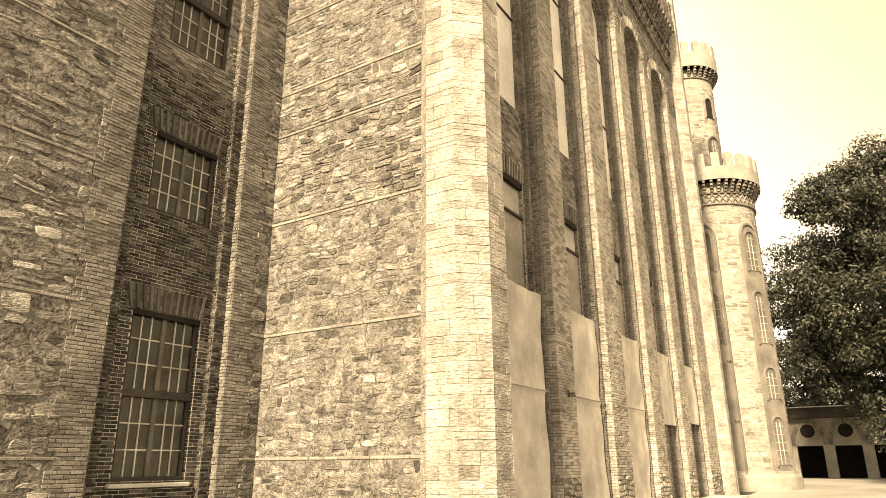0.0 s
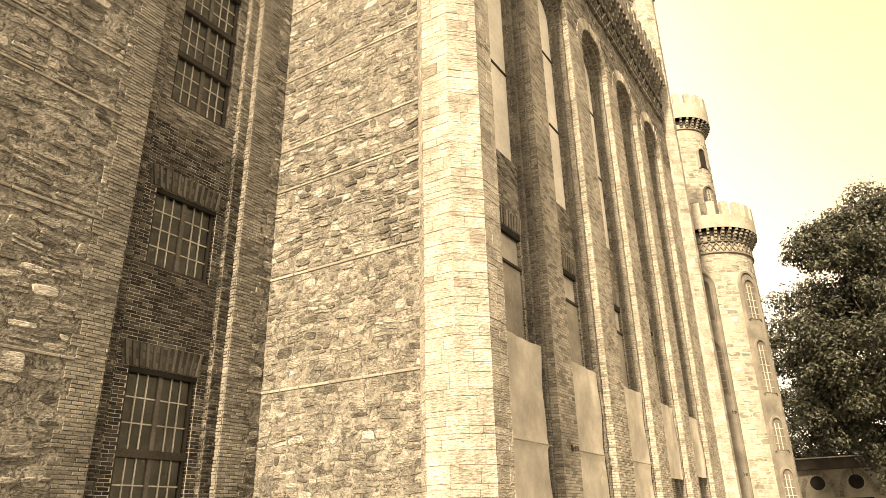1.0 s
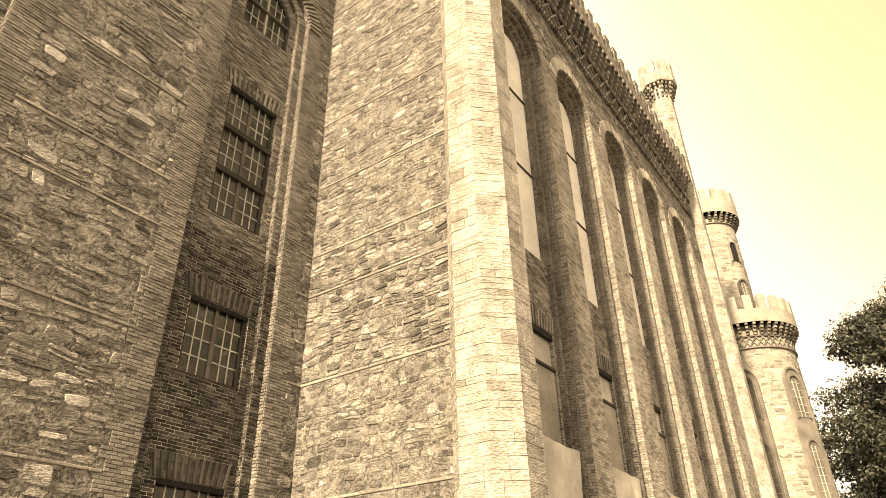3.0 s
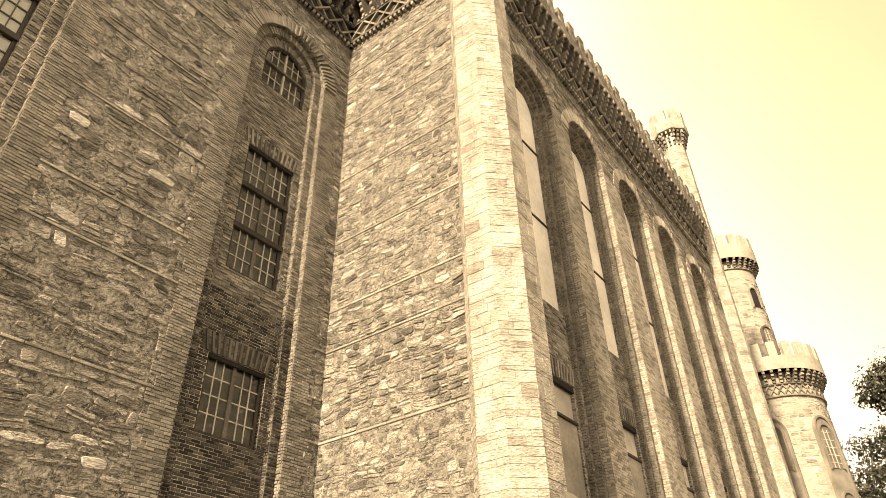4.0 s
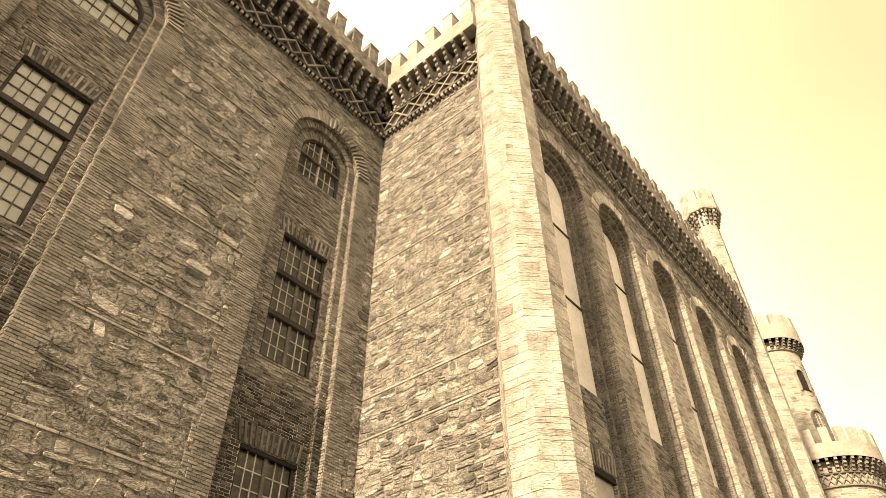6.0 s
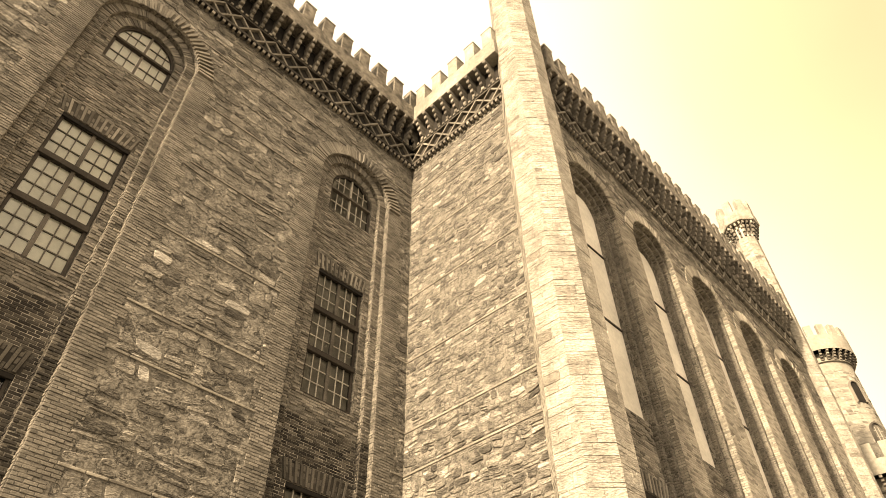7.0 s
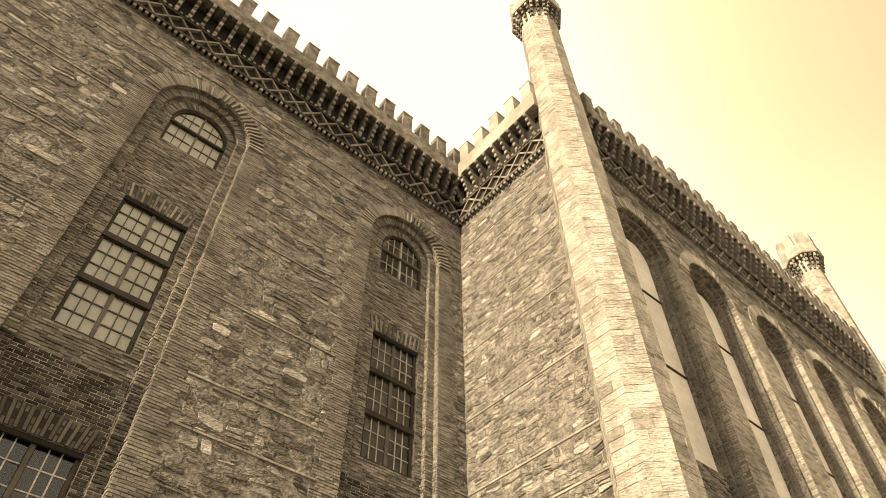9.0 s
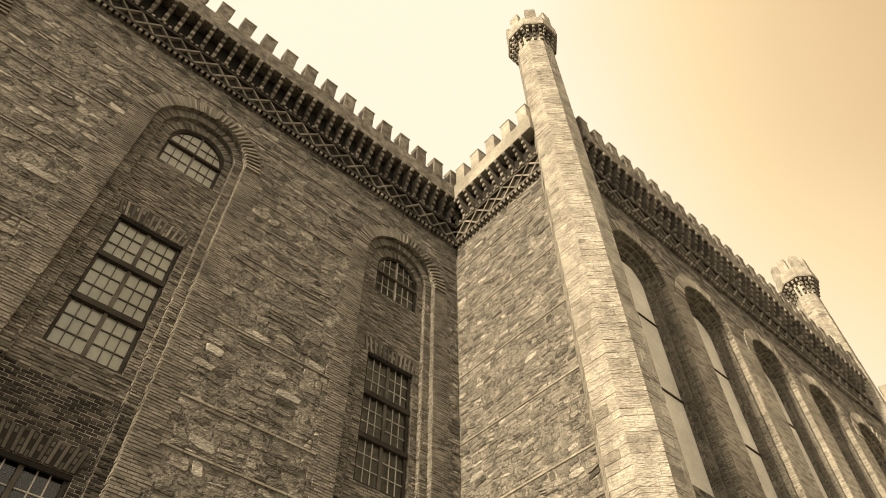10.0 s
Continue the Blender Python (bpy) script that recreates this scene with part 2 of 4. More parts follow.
def piece_geometry(plane, poly, proud, chamfer, lean=(0, 0), sink=0.03):
    """One stone or brick: its outline in the plane, standing proud, with a chamfered rim. The outline turns counter-clockwise seen from outside."""
    p = np.array(poly, float)
    c = p.mean(0)
    size = np.abs(p - c).max(0)
    inner = c + (p - c) * np.clip(1 - chamfer / np.maximum(size, 0.02), 0.3, 1)
    k = len(p)
    verts = [plane(*q, -sink) for q in p]
    verts += [plane(*q, max(proud - chamfer * 0.7, -sink / 2)) for q in p]
    verts += [plane(*q, proud + lean[0] * (q[0] - c[0]) + lean[1] * (q[1] - c[1])) for q in inner]
    faces = [tuple(range(2 * k, 3 * k))]
    for i in range(k):
        j = (i + 1) % k
        faces += [(i, j, k + j, k + i), (k + i, k + j, 2 * k + j, 2 * k + i)]
    if np.dot(np.cross(plane.u, plane.v), plane.n) < 0:
        faces = [f[::-1] for f in faces]
    return verts, faces


def lay(name, plane, pieces, material, parent, singles=0, label="", pale=()):
    """Lays the pieces: the lowest ones as objects of their own, the rest joined in one mesh; those at the places in pale are of whitish stone."""
    for u, v in pale:
        q = min(pieces, key=lambda w: math.hypot(w[0][0][0] + w[0][len(w[0]) // 2][0] - 2 * u, w[0][0][1] + w[0][len(w[0]) // 2][1] - 2 * v))
        pieces.remove(q)
        part("pale_" + name, raw(name, *piece_geometry(plane, q[0], 0.014, q[2], (0, 0))), WHITE_STONE, parent)
    pieces = sorted(pieces, key=lambda q: min(a[1] for a in q[0]))
    for poly, proud, chamfer, lean in pieces[:singles]:
        part(name, raw(name, *piece_geometry(plane, poly, proud, chamfer, lean)), material, parent)
    verts, faces = [], []
    for poly, proud, chamfer, lean in pieces[singles:]:
        v, f = piece_geometry(plane, poly, proud, chamfer, lean)
        k = len(verts)
        verts += v
        faces += [tuple(i + k for i in q) for q in f]
    if verts:
        part(name + "_field", raw(name + "_field", verts, faces), material, parent, label=label, kind="stuff")


def warped(poly, bands, top, shift, amount):
    """The outline bent by a smooth field, so that beds undulate; straight beside the levelling courses."""
    out = []
    for u, v in poly:
        near = min([abs(v - b) for b in bands] + [abs(v - b - 0.08) for b in bands] + [abs(top - v)], default=1.0)
        k = min(1.0, near / 0.22) * amount
        a = noise.noise(Vector((u * 0.9 + shift, v * 1.5, 1.3 + shift)))
        b = noise.noise(Vector((u * 3.1, v * 4.0 + shift, 7.7)))
        c = noise.noise(Vector((u * 2.7, v * 3.1, 21.3 + shift)))
        out.append((u + 0.035 * c * k, v + (0.11 * a + 0.045 * b) * k))
    return out


def rubble(spans, z0, z1, row=(0.10, 0.27), length=(0.15, 0.6), joint=0.02, bands=(), proud=(-0.003, 0.026), seed=1, warp=1.0):
    """Uneven coursed rubble: wavy beds, slanting joints, thin levelling courses at the heights in bands."""
    r = random.Random(seed)
    out, z = [], z0
    bands = sorted(bands)
    while z < z1 - 0.05:
        h = r.uniform(*row)
        nxt = next((b for b in bands if b > z + 1e-4), None)
        thin = any(abs(b - z) < 1e-4 for b in bands)
        if thin:
            h = 0.075
        elif nxt is not None and nxt - z < h + 0.09:
            h = nxt - z
        h = min(h, z1 - z)
        for a, b in spans(z + h / 2):
            u = a
            slant0 = 0.0
            while u < b - 0.03:
                w = r.uniform(*length) * (1.0 if not thin else 2.2) * (0.75 + h * 1.6)
                if b - u - w < 0.14:
                    w = b - u
                end = u + w >= b - 1e-6
                slant1 = 0 if end or thin else r.uniform(-0.1, 0.1)
                g = joint / 2
                split = not thin and h > 0.15 and r.random() < 0.36
                levels = [(0.0, 1.0)] if not split else [(0.0, (s := r.uniform(0.38, 0.62))), (s, 1.0)]
                for l0, l1 in levels:
                    za, zb = z + h * l0 + g, z + h * l1 - g
                    ua0, ua1 = u + slant0 * l0 + g, u + slant0 * l1 + g
                    ub0, ub1 = u + w + slant1 * l0 - g, u + w + slant1 * l1 - g
                    poly = [(ua0, za), (ub0, za), (ub1, zb), (ua1, zb)]
                    if not thin:
                        # a worn stone: its corners rounded off unevenly
                        blunt, tilt, poly = r.uniform(0.32, 0.62), r.uniform(-0.12, 0.12), []
                        for i in range(11):
                            ang = 2 * math.pi * (i + r.uniform(-0.25, 0.25)) / 11 - 2.4
                            ca, sa = math.cos(ang), math.sin(ang)
                            p = 0.5 + 0.5 * math.copysign(abs(ca) ** blunt, ca) * r.uniform(0.90, 1.0)
                            q = 0.5 + 0.5 * math.copysign(abs(sa) ** blunt, sa) * r.uniform(0.86, 1.02)
                            q = min(1.0, max(0.0, q + tilt * (p - 0.5)))
                            ul, ur = ua0 + (ua1 - ua0) * q, ub0 + (ub1 - ub0) * q
                            poly.append((ul + (ur - ul) * p, za + (zb - za) * q))
                        poly = warped(poly, bands, z1, seed * 3.7, warp)
                    out.append((poly, r.uniform(*proud) if not thin else 0.026, 0.008 if thin else r.uniform(0.010, 0.022), (r.uniform(-0.05, 0.05), r.uniform(-0.10, 0.10)) if not thin else (0, 0)))
                u, slant0 = u + w, slant1
        z += h
    return out


COURSE = 0.07


def bricks(spans, z0, z1, length=0.22, joint=0.011, proud=(0.004, 0.016), header=False, seed=1, h=COURSE):
    """Brickwork in running bond over the stretches that spans(z) names."""
    r = random.Random(seed)
    out, k = [], 0
    for k in range(int(round((z1 - z0) / h))):
        z = z0 + k * h
        for a, b in spans(z + h / 2):
            u = a - (length / 2 if k % 2 else 0)
            while u < b - 0.02:
                e = u + length
                p, q = max(u, a), min(e, b)
                if q - p > 0.035:
                    g = joint / 2
                    d = r.uniform(-0.003, 0.003)
                    out.append(([(p + g, z + g + d), (q - g, z + g + d), (q - g, z + h - g + d), (p + g, z + h - g + d)], r.uniform(*proud), 0.006, (r.uniform(-.015, .015), r.uniform(-.03, .03))))
                u = e
    return out


def soldiers(a, b, z0, z1, rows=3, width=0.07, flare=0.10, seed=1):
    """A flat arch of bricks on end over an opening, leaning outwards at its ends."""
    r = random.Random(seed)
    out, n = [], int((b - a) / width)
    def at(k, z):
        t = k / n
        return a + (b - a) * t + (t - 0.5) * 2 * flare * (z - z0) / (z1 - z0)

    for i in range(n):
        count = 1 if i % 2 else rows
        for row in range(count):
            za, zb = z0 + (z1 - z0) * row / count + 0.006, z0 + (z1 - z0) * (row + 1) / count - (0.006 if count == 1 else 0.028)
            out.append(([(at(i, za) + .008, za), (at(i + 1, za) - .008, za), (at(i + 1, zb) - .008, zb), (at(i, zb) + .008, zb)], r.uniform(0.026, 0.042) if count == 1 else r.uniform(0.0, 0.014), 0.006, (0, 0)))
    return out


def voussoirs(c, spring, r0, r1, n=52, start=0.0, stop=math.pi, rows=1, seed=1, proud=(0.008, 0.022), tooth=0.0):
    """The brick ring of a round arch."""
    r = random.Random(seed)
    out = []
    for row in range(rows):
        ra, rb = r0 + (r1 - r0) * row / rows + 0.006, r0 + (r1 - r0) * (row + 1) / rows - 0.006
        for i in range(n):
            t0, t1 = start + (stop - start) * (i + 0.06) / n, start + (stop - start) * (i + 0.94) / n
            pt = lambda R, t: (c + R * math.cos(t), spring + R * math.sin(t))  # noqa: E731
            out.append(([pt(ra, t0), pt(rb, t0), pt(rb, t1), pt(ra, t1)], r.uniform(*proud) + tooth * (i % 2) * (t0 < 1.5), 0.006, (0, 0)))
    return out


def arched_slab(plane, a, b, z0, z1, depth, holes, steps=28):
    """A slab of wall, its face in the plane and depth thick, with round-headed holes (left, right, foot, spring) that go through it."""
    verts, faces = [], []

    def quad(p, q, r, s):
        k = len(verts)
        verts.extend((p, q, r, s))
        faces.append((k, k + 1, k + 2, k + 3))

    def block(u0, u1, low0, low1, top, left=True, right=True, under=True):
        f = [plane(u0, low0), plane(u1, low1), plane(u1, top), plane(u0, top)]
        g = [plane(u0, low0, -depth), plane(u1, low1, -depth), plane(u1, top, -depth), plane(u0, top, -depth)]
        quad(*f)
        quad(*g[::-1])
        quad(f[3], f[2], g[2], g[3])
        if under:
            quad(f[1], f[0], g[0], g[1])
        if left:
            quad(f[0], f[3], g[3], g[0])
        if right:
            quad(f[2], f[1], g[1], g[2])

    u = a
    for ha, hb, foot, spring in sorted(holes):
        if ha > u + 1e-6:
            block(u, ha, z0, z0, z1)
        c, rad = (ha + hb) / 2, (hb - ha) / 2
        if foot > z0 + 1e-6:
            block(ha, hb, z0, z0, foot, False, False)
        pts = [(c - rad * math.cos(math.pi * i / steps), spring + rad * math.sin(math.pi * i / steps)) for i in range(steps + 1)]
        for (p, zp), (q, zq) in zip(pts, pts[1:]):
            block(p, q, zp, zq, z1, False, False)
        u = hb
    if b > u + 1e-6:
        block(u, b, z0, z0, z1)
    if np.dot(np.cross(plane.u, plane.v), plane.n) < 0:
        faces = [f[::-1] for f in faces]
    return raw("slab", verts, faces)

# ---- plan ----
YL, XR, YF = 11.4, 10.465, 6.3            # faces of the set-back wall, the return wall and the long front
PLANE_L = Plane((0, YL, 0), (1, 0, 0), (0, -1, 0))
PLANE_R = Plane((XR, 0, 0), (0, -1, 0), (-1, 0, 0))
PLANE_F = Plane((0, YF, 0), (1, 0, 0), (0, -1, 0))
HALF, SPRING, WALL_TOP = 1.34, 18.1, 21.0
L_BAYS, F_BAYS = (8.12, 1.06, -6.0), (13.62, 17.38, 21.42, 25.30, 29.12)
L_END, F_END = -16.0, 33.0
BANDS = (1.75, 4.37, 7.0, 9.3, 10.45, 12.6, 14.9, 17.2, 19.6)
STEP_IN = 0.27                            # offset of the inner order
# brick orders of the bays: offset from the opening's edge, start and depth behind the wall's face
ORDERS = {YL: ((0.0, 0.0, 0.15), (STEP_IN, 0.15, 0.16)), YF: ((0.0, 0.0, 0.20), (0.14, 0.20, 0.17), (0.28, 0.37, 0.17))}
DEPTH = {YL: 0.31, YF: 0.54}


def orders(plane):
    return ORDERS[YL if plane is PLANE_L else YF]



PALE_L = ((5.3, 11.52), (3.4, 11.9), (2.54, 20.4), (-0.57, 20.5), (-0.96, 17.29), (5.61, 5.3), (6.0, 5.88), (3.6, 9.68))
PALE_R = ((-8.54, 15.59), (-9.61, 15.37), (-9.79, 12.58), (-7.27, 9.55), (-10.71, 11.49), (-7.52, 19.85), (-8.49, 13.82))

# ---- ground ----
gv, gf = [], []
xs, ys = [-900, -60, -16, 0, 20, 34, 46, 54, 60, 90, 160, 900], [-900, -60, -20, 0, 4, 12, 40, 900]
for gy in ys:
    for gx in xs:
        gv.append((gx, gy, 0.0 if gx < 34 else min(0.5, 0.5 * (gx - 34) / 20)))
for j in range(len(ys) - 1):
    for i in range(len(xs) - 1):
        k = j * len(xs) + i
        gf.append((k, k + 1, k + 1 + len(xs), k + len(xs)))
# unseen close by, kept dark so less light bounces onto the walls
tagged(part("ground", raw("ground", gv, gf), DARK_GROUND), "dark ground in front of the palace", "ground", kind="structure")
xs = [18, 20, 34, 46, 54, 60]
rise = lambda gx: 0.004 + (0.0 if gx < 34 else min(0.5, 0.5 * (gx - 34) / 20))  # noqa: E731
yard = raw("pavement", [(gx, gy, rise(gx)) for gx in xs for gy in (-30, 6.2)], [(2 * i, 2 * i + 2, 2 * i + 3, 2 * i + 1) for i in range(len(xs) - 1)])
tagged(part("pavement", yard, GRAVEL), "pale gravel yard before the far towers", "yard", kind="structure")


# ---- walls ----
def order(name, plane, a, b, z1, depth, bays, half, material, label, back=0.0):
    p = Plane(plane.o - plane.n * back, plane.u, plane.n)
    holes = [(c - half, c + half, 0.0, SPRING) for c in bays]
    ob = part(name, arched_slab(p, a, b, 0.0, z1, depth, holes), material)
    return tagged(ob, label, "wall", kind="structure")


wall_l = order("wall_north", PLANE_L, L_END, XR + 0.6, 25.0 - 1.4, 0.15, L_BAYS, HALF, MORTAR, "shaded rubble stone wall with tall arched brick bays")
inner_l = order("wall_north_inner", PLANE_L, L_END, XR + 0.6, 23.6, 0.16, L_BAYS, HALF - STEP_IN, MORTAR, "inner brick order of the arched bays", 0.15)
wall_f = order("wall_east", PLANE_F, XR, F_END, 23.6, 0.20, F_BAYS, HALF, MORTAR, "long brick and stone front with five tall arched bays")
inner_f = order("wall_east_inner", PLANE_F, XR + 0.02, F_END, 23.6, 0.17, F_BAYS, HALF - 0.14, MORTAR, "second brick order of the arched bays", 0.20)
order("wall_east_inner", PLANE_F, XR + 0.02, F_END, 23.6, 0.17, F_BAYS, HALF - 0.28, MORTAR, "inner brick order of the arched bays", 0.37)
wall_r = tagged(part("wall_return", box(XR, XR + 0.6, YF + 0.62, YL - 0.002, 0, 23.6), MORTAR), "sunlit rubble stone return wall between both fronts", "wall", kind="structure")
tagged(part("roof", box(L_END, F_END, YL + 0.7, 30, 23.0, 23.4), MORTAR), "flat roof behind the battlements", "roof", kind="structure")
tagged(part("roof_east", box(XR + 0.6, F_END, YF + 0.7, YL + 0.69, 23.0, 23.4), MORTAR), "flat roof behind the battlements", "roof", kind="structure")
tagged(part("wall_end", box(L_END, L_END + 0.5, YL + 0.7, 30, 0, 23.0), MORTAR), "plain end wall", "wall", kind="structure")
tagged(part("wall_far", box(F_END - 0.5, F_END, YF + 0.7, 30, 0, 23.0), MORTAR), "plain end wall", "wall", kind="structure")


def cut_by_bays(a, b, bays, clear, ring):
    """The stretches of a wall face at height z that lie outside the bays and their brick trim."""
    def spans(z):
        out, u = [], a
        for c in sorted(bays):
            if z < SPRING:
                w = HALF + clear + (0.09 if int(z / 0.27) % 2 else -0.05) * (clear > 0)
            else:
                rr = (HALF + ring + 0.02) ** 2 - (z - SPRING) ** 2
                w = math.sqrt(rr) if rr > 0 else 0
            if w:
                if c - w > u:
                    out.append((u, min(c - w, b)))
                u = max(u, c + w)
        if b > u:
            out.append((u, b))
        return out
    return spans


def strips_by_bays(bays, clear, lo=-1e9, hi=1e9):
    def spans(z):
        t = 0.09 if int(z / 0.27) % 2 else -0.05
        out = []
        for c in bays:
            for p, q in ((c - HALF - clear - t, c - HALF), (c + HALF, c + HALF + clear + t)):
                if max(p, lo) < min(q, hi):
                    out.append((max(p, lo), min(q, hi)))
        return out
    return spans


STRIP, RING = 0.62, 0.46


def reveal_bricks(plane, c, seed):
    """Brick facing of the right-hand jamb: the reveal of each order and the narrow steps between them."""
    made = []
    steps_of = orders(plane)
    for k, (off, y0, depth) in enumerate(steps_of):
        edge = HALF - off
        o = plane.o + plane.u * (c + edge) - plane.n * (y0 + depth)
        pl = Plane((o[0], o[1], 0), (0, -1, 0), (-1, 0, 0))
        made.append((pl, bricks(lambda z, d=depth: [(0.0, d)], 0.0, SPRING - 0.02, length=0.2, seed=seed + k, proud=(0.0, 0.026) if plane is PLANE_L or k else (0.002, 0.010), joint=0.018 if plane is PLANE_L else 0.026 if k else 0.012), "outer" if y0 == 0 else "inner"))
        if c < 3:
            o = plane.o + plane.u * (c - edge) - plane.n * y0
            made.append((Plane((o[0], o[1], 0), (0, 1, 0), (1, 0, 0)), bricks(lambda z, d=depth: [(0.0, d)], 0.0, SPRING - 0.02, length=0.2, seed=seed, joint=0.018), "inner"))
        if k:
            out = HALF - steps_of[k - 1][0]
            pl = Plane(plane.o - plane.n * y0, plane.u, plane.n)
            made.append((pl, bricks(lambda z, e=edge, f=out: [(c + e, c + f), (c - f, c - e)], 0.0, SPRING - 0.02, seed=seed + 1 + k, proud=(0.0, 0.03), joint=0.022), "step"))
            made.append((pl, voussoirs(c, SPRING, edge, out, n=64, seed=seed + k, proud=(0.0, 0.04)), "inner"))
    return made


def soffit_bricks(plane, c, name, parent):
    """Bricks on the undersides of the arch orders."""
    verts, faces = [], []
    for off, y0, depth in orders(plane):
        rad, n, rows = HALF - off, 60, 1 if depth < 0.2 else 2
        for i in range(n):
            for k in range(rows):
                w0, w1 = y0 + depth * k / rows + 0.006, y0 + depth * (k + 1) / rows - 0.006
                t0, t1 = math.pi * (i + 0.1) / n, math.pi * (i + 0.9) / n
                base = len(verts)
                for dr in (0.02, -0.018 - 0.012 * (i % 2)):
                    for t, w in ((t0, w0), (t1, w0), (t1, w1), (t0, w1)):
                        verts.append(plane(c + (rad + dr) * math.cos(t), SPRING + (rad + dr) * math.sin(t), -w))
                faces += [tuple(base + j for j in f) for f in ((4, 5, 6, 7), (0, 1, 5, 4), (1, 2, 6, 5), (2, 3, 7, 6), (3, 0, 4, 7))]
    part(name, raw(name, verts, faces), BRICK, parent, kind="stuff")


# ---- windows and bay infill ----
def window(name, plane, a, b, z0, z1, depth, tiers, rows, blind, label, arch=False, bars=3):
    """A two-light window: frame, transoms, mullion, glazing bars, panes and the blind behind them."""
    top = empty(name, tuple(plane((a + b) / 2, z0, -depth)), label=label, category="window", kind="structure")
    base = top.location

    thin = OLD_WOOD if blind is BLIND_PALE else FRAME

    def at(u, v, w=0.0):
        return Vector(plane(u, v, w - depth)) - base

    def bar(n, u0, u1, v0, v1, w0, w1, mat, parent=top, bevel=0.006):
        p, q = at(u0, v0, w0), at(u1, v1, w1)
        bm = box(min(p.x, q.x), max(p.x, q.x), min(p.y, q.y), max(p.y, q.y), min(p.z, q.z), max(p.z, q.z), bevel)
        return part(n, bm, mat, parent)

    spring, c, rad = (z1 - (b - a) / 2, (a + b) / 2, (b - a) / 2) if arch else (z1, 0, 0)
    for u0, u1 in ((a, a + 0.07), (b - 0.07, b)):
        bar("stile", u0, u1, z0, spring, -0.05, 0.04, DARK_WOOD)
    bar("bottom_rail", a, b, z0, z0 + 0.08, -0.05, 0.05, DARK_WOOD)
    if arch:
        bm = bmesh.new()
        ring = [[bm.verts.new(at(c + r * math.cos(math.pi * i / 24), spring + r * math.sin(math.pi * i / 24), w)) for r, w in ((rad, -0.05), (rad, 0.04), (rad - 0.07, 0.04), (rad - 0.07, -0.05))] for i in range(25)]
        for p, q in zip(ring, ring[1:]):
            for i in range(4):
                bm.faces.new((p[i], p[(i + 1) % 4], q[(i + 1) % 4], q[i]))
        bmesh.ops.recalc_face_normals(bm, faces=bm.faces)
        part("arched_head", bm, DARK_WOOD, top)
    else:
        bar("top_rail", a, b, z1 - 0.08, z1, -0.05, 0.05, DARK_WOOD)
    mid = (a + b) / 2
    bar("mullion", mid - (0.03 if arch else 0.045), mid + (0.03 if arch else 0.045), z0, z1, -0.045, 0.035, thin if arch else OLD_WOOD)
    hs = [z0 + (z1 - z0) * k / tiers for k in range(tiers + 1)]
    for h in hs[1:-1]:
        bar("transom", a, b, h - (0.04 if arch else 0.075), h + (0.04 if arch else 0.075), -0.06, 0.09, OLD_WOOD if arch and thin is FRAME else DARK_WOOD)
    for k in range(tiers):
        for u0, u1 in ((a + 0.07, mid - 0.055), (mid + 0.055, b - 0.07)):
            lo, hi = hs[k] + 0.075, hs[k + 1] - 0.075
            bm = bmesh.new()
            bm.faces.new([bm.verts.new(at(u, v, -0.009)) for u, v in ((u0, lo), (u1, lo), (u1, hi), (u0, hi))])
            pane = part("pane", bm, GLASS, top)
            pane.visible_shadow = False
            for i in range(1, bars):
                u = u0 + (u1 - u0) * i / bars
                bar("glazing_bar", u - 0.012, u + 0.012, lo, min(hi, spring + math.sqrt(max(rad**2 - (u - c) ** 2, 0)) if arch else hi), -0.02, 0.012, thin, bevel=0)
            for i in range(1, rows):
                v = lo + (hi - lo) * i / rows
                bar("glazing_bar", u0, u1, v - 0.012, v + 0.012, -0.02, 0.010, thin, bevel=0)
    bar("blind", a + 0.02, b - 0.02, z0 + 0.02, z1 - 0.02, -0.05, -0.03, blind, bevel=0)
    return top


WIN_L = ((1.40, 4.55, 2, 3), (6.58, 8.33, 1, 4), (10.5, 14.42, 3, 3))
ARCH_Z = (16.9, 18.05, 0.80, 0.06)  # arched window: sill, spring, half width, offset from the bay's middle
ARCH_F = (10.6, 18.05, 1.0, 0.0)


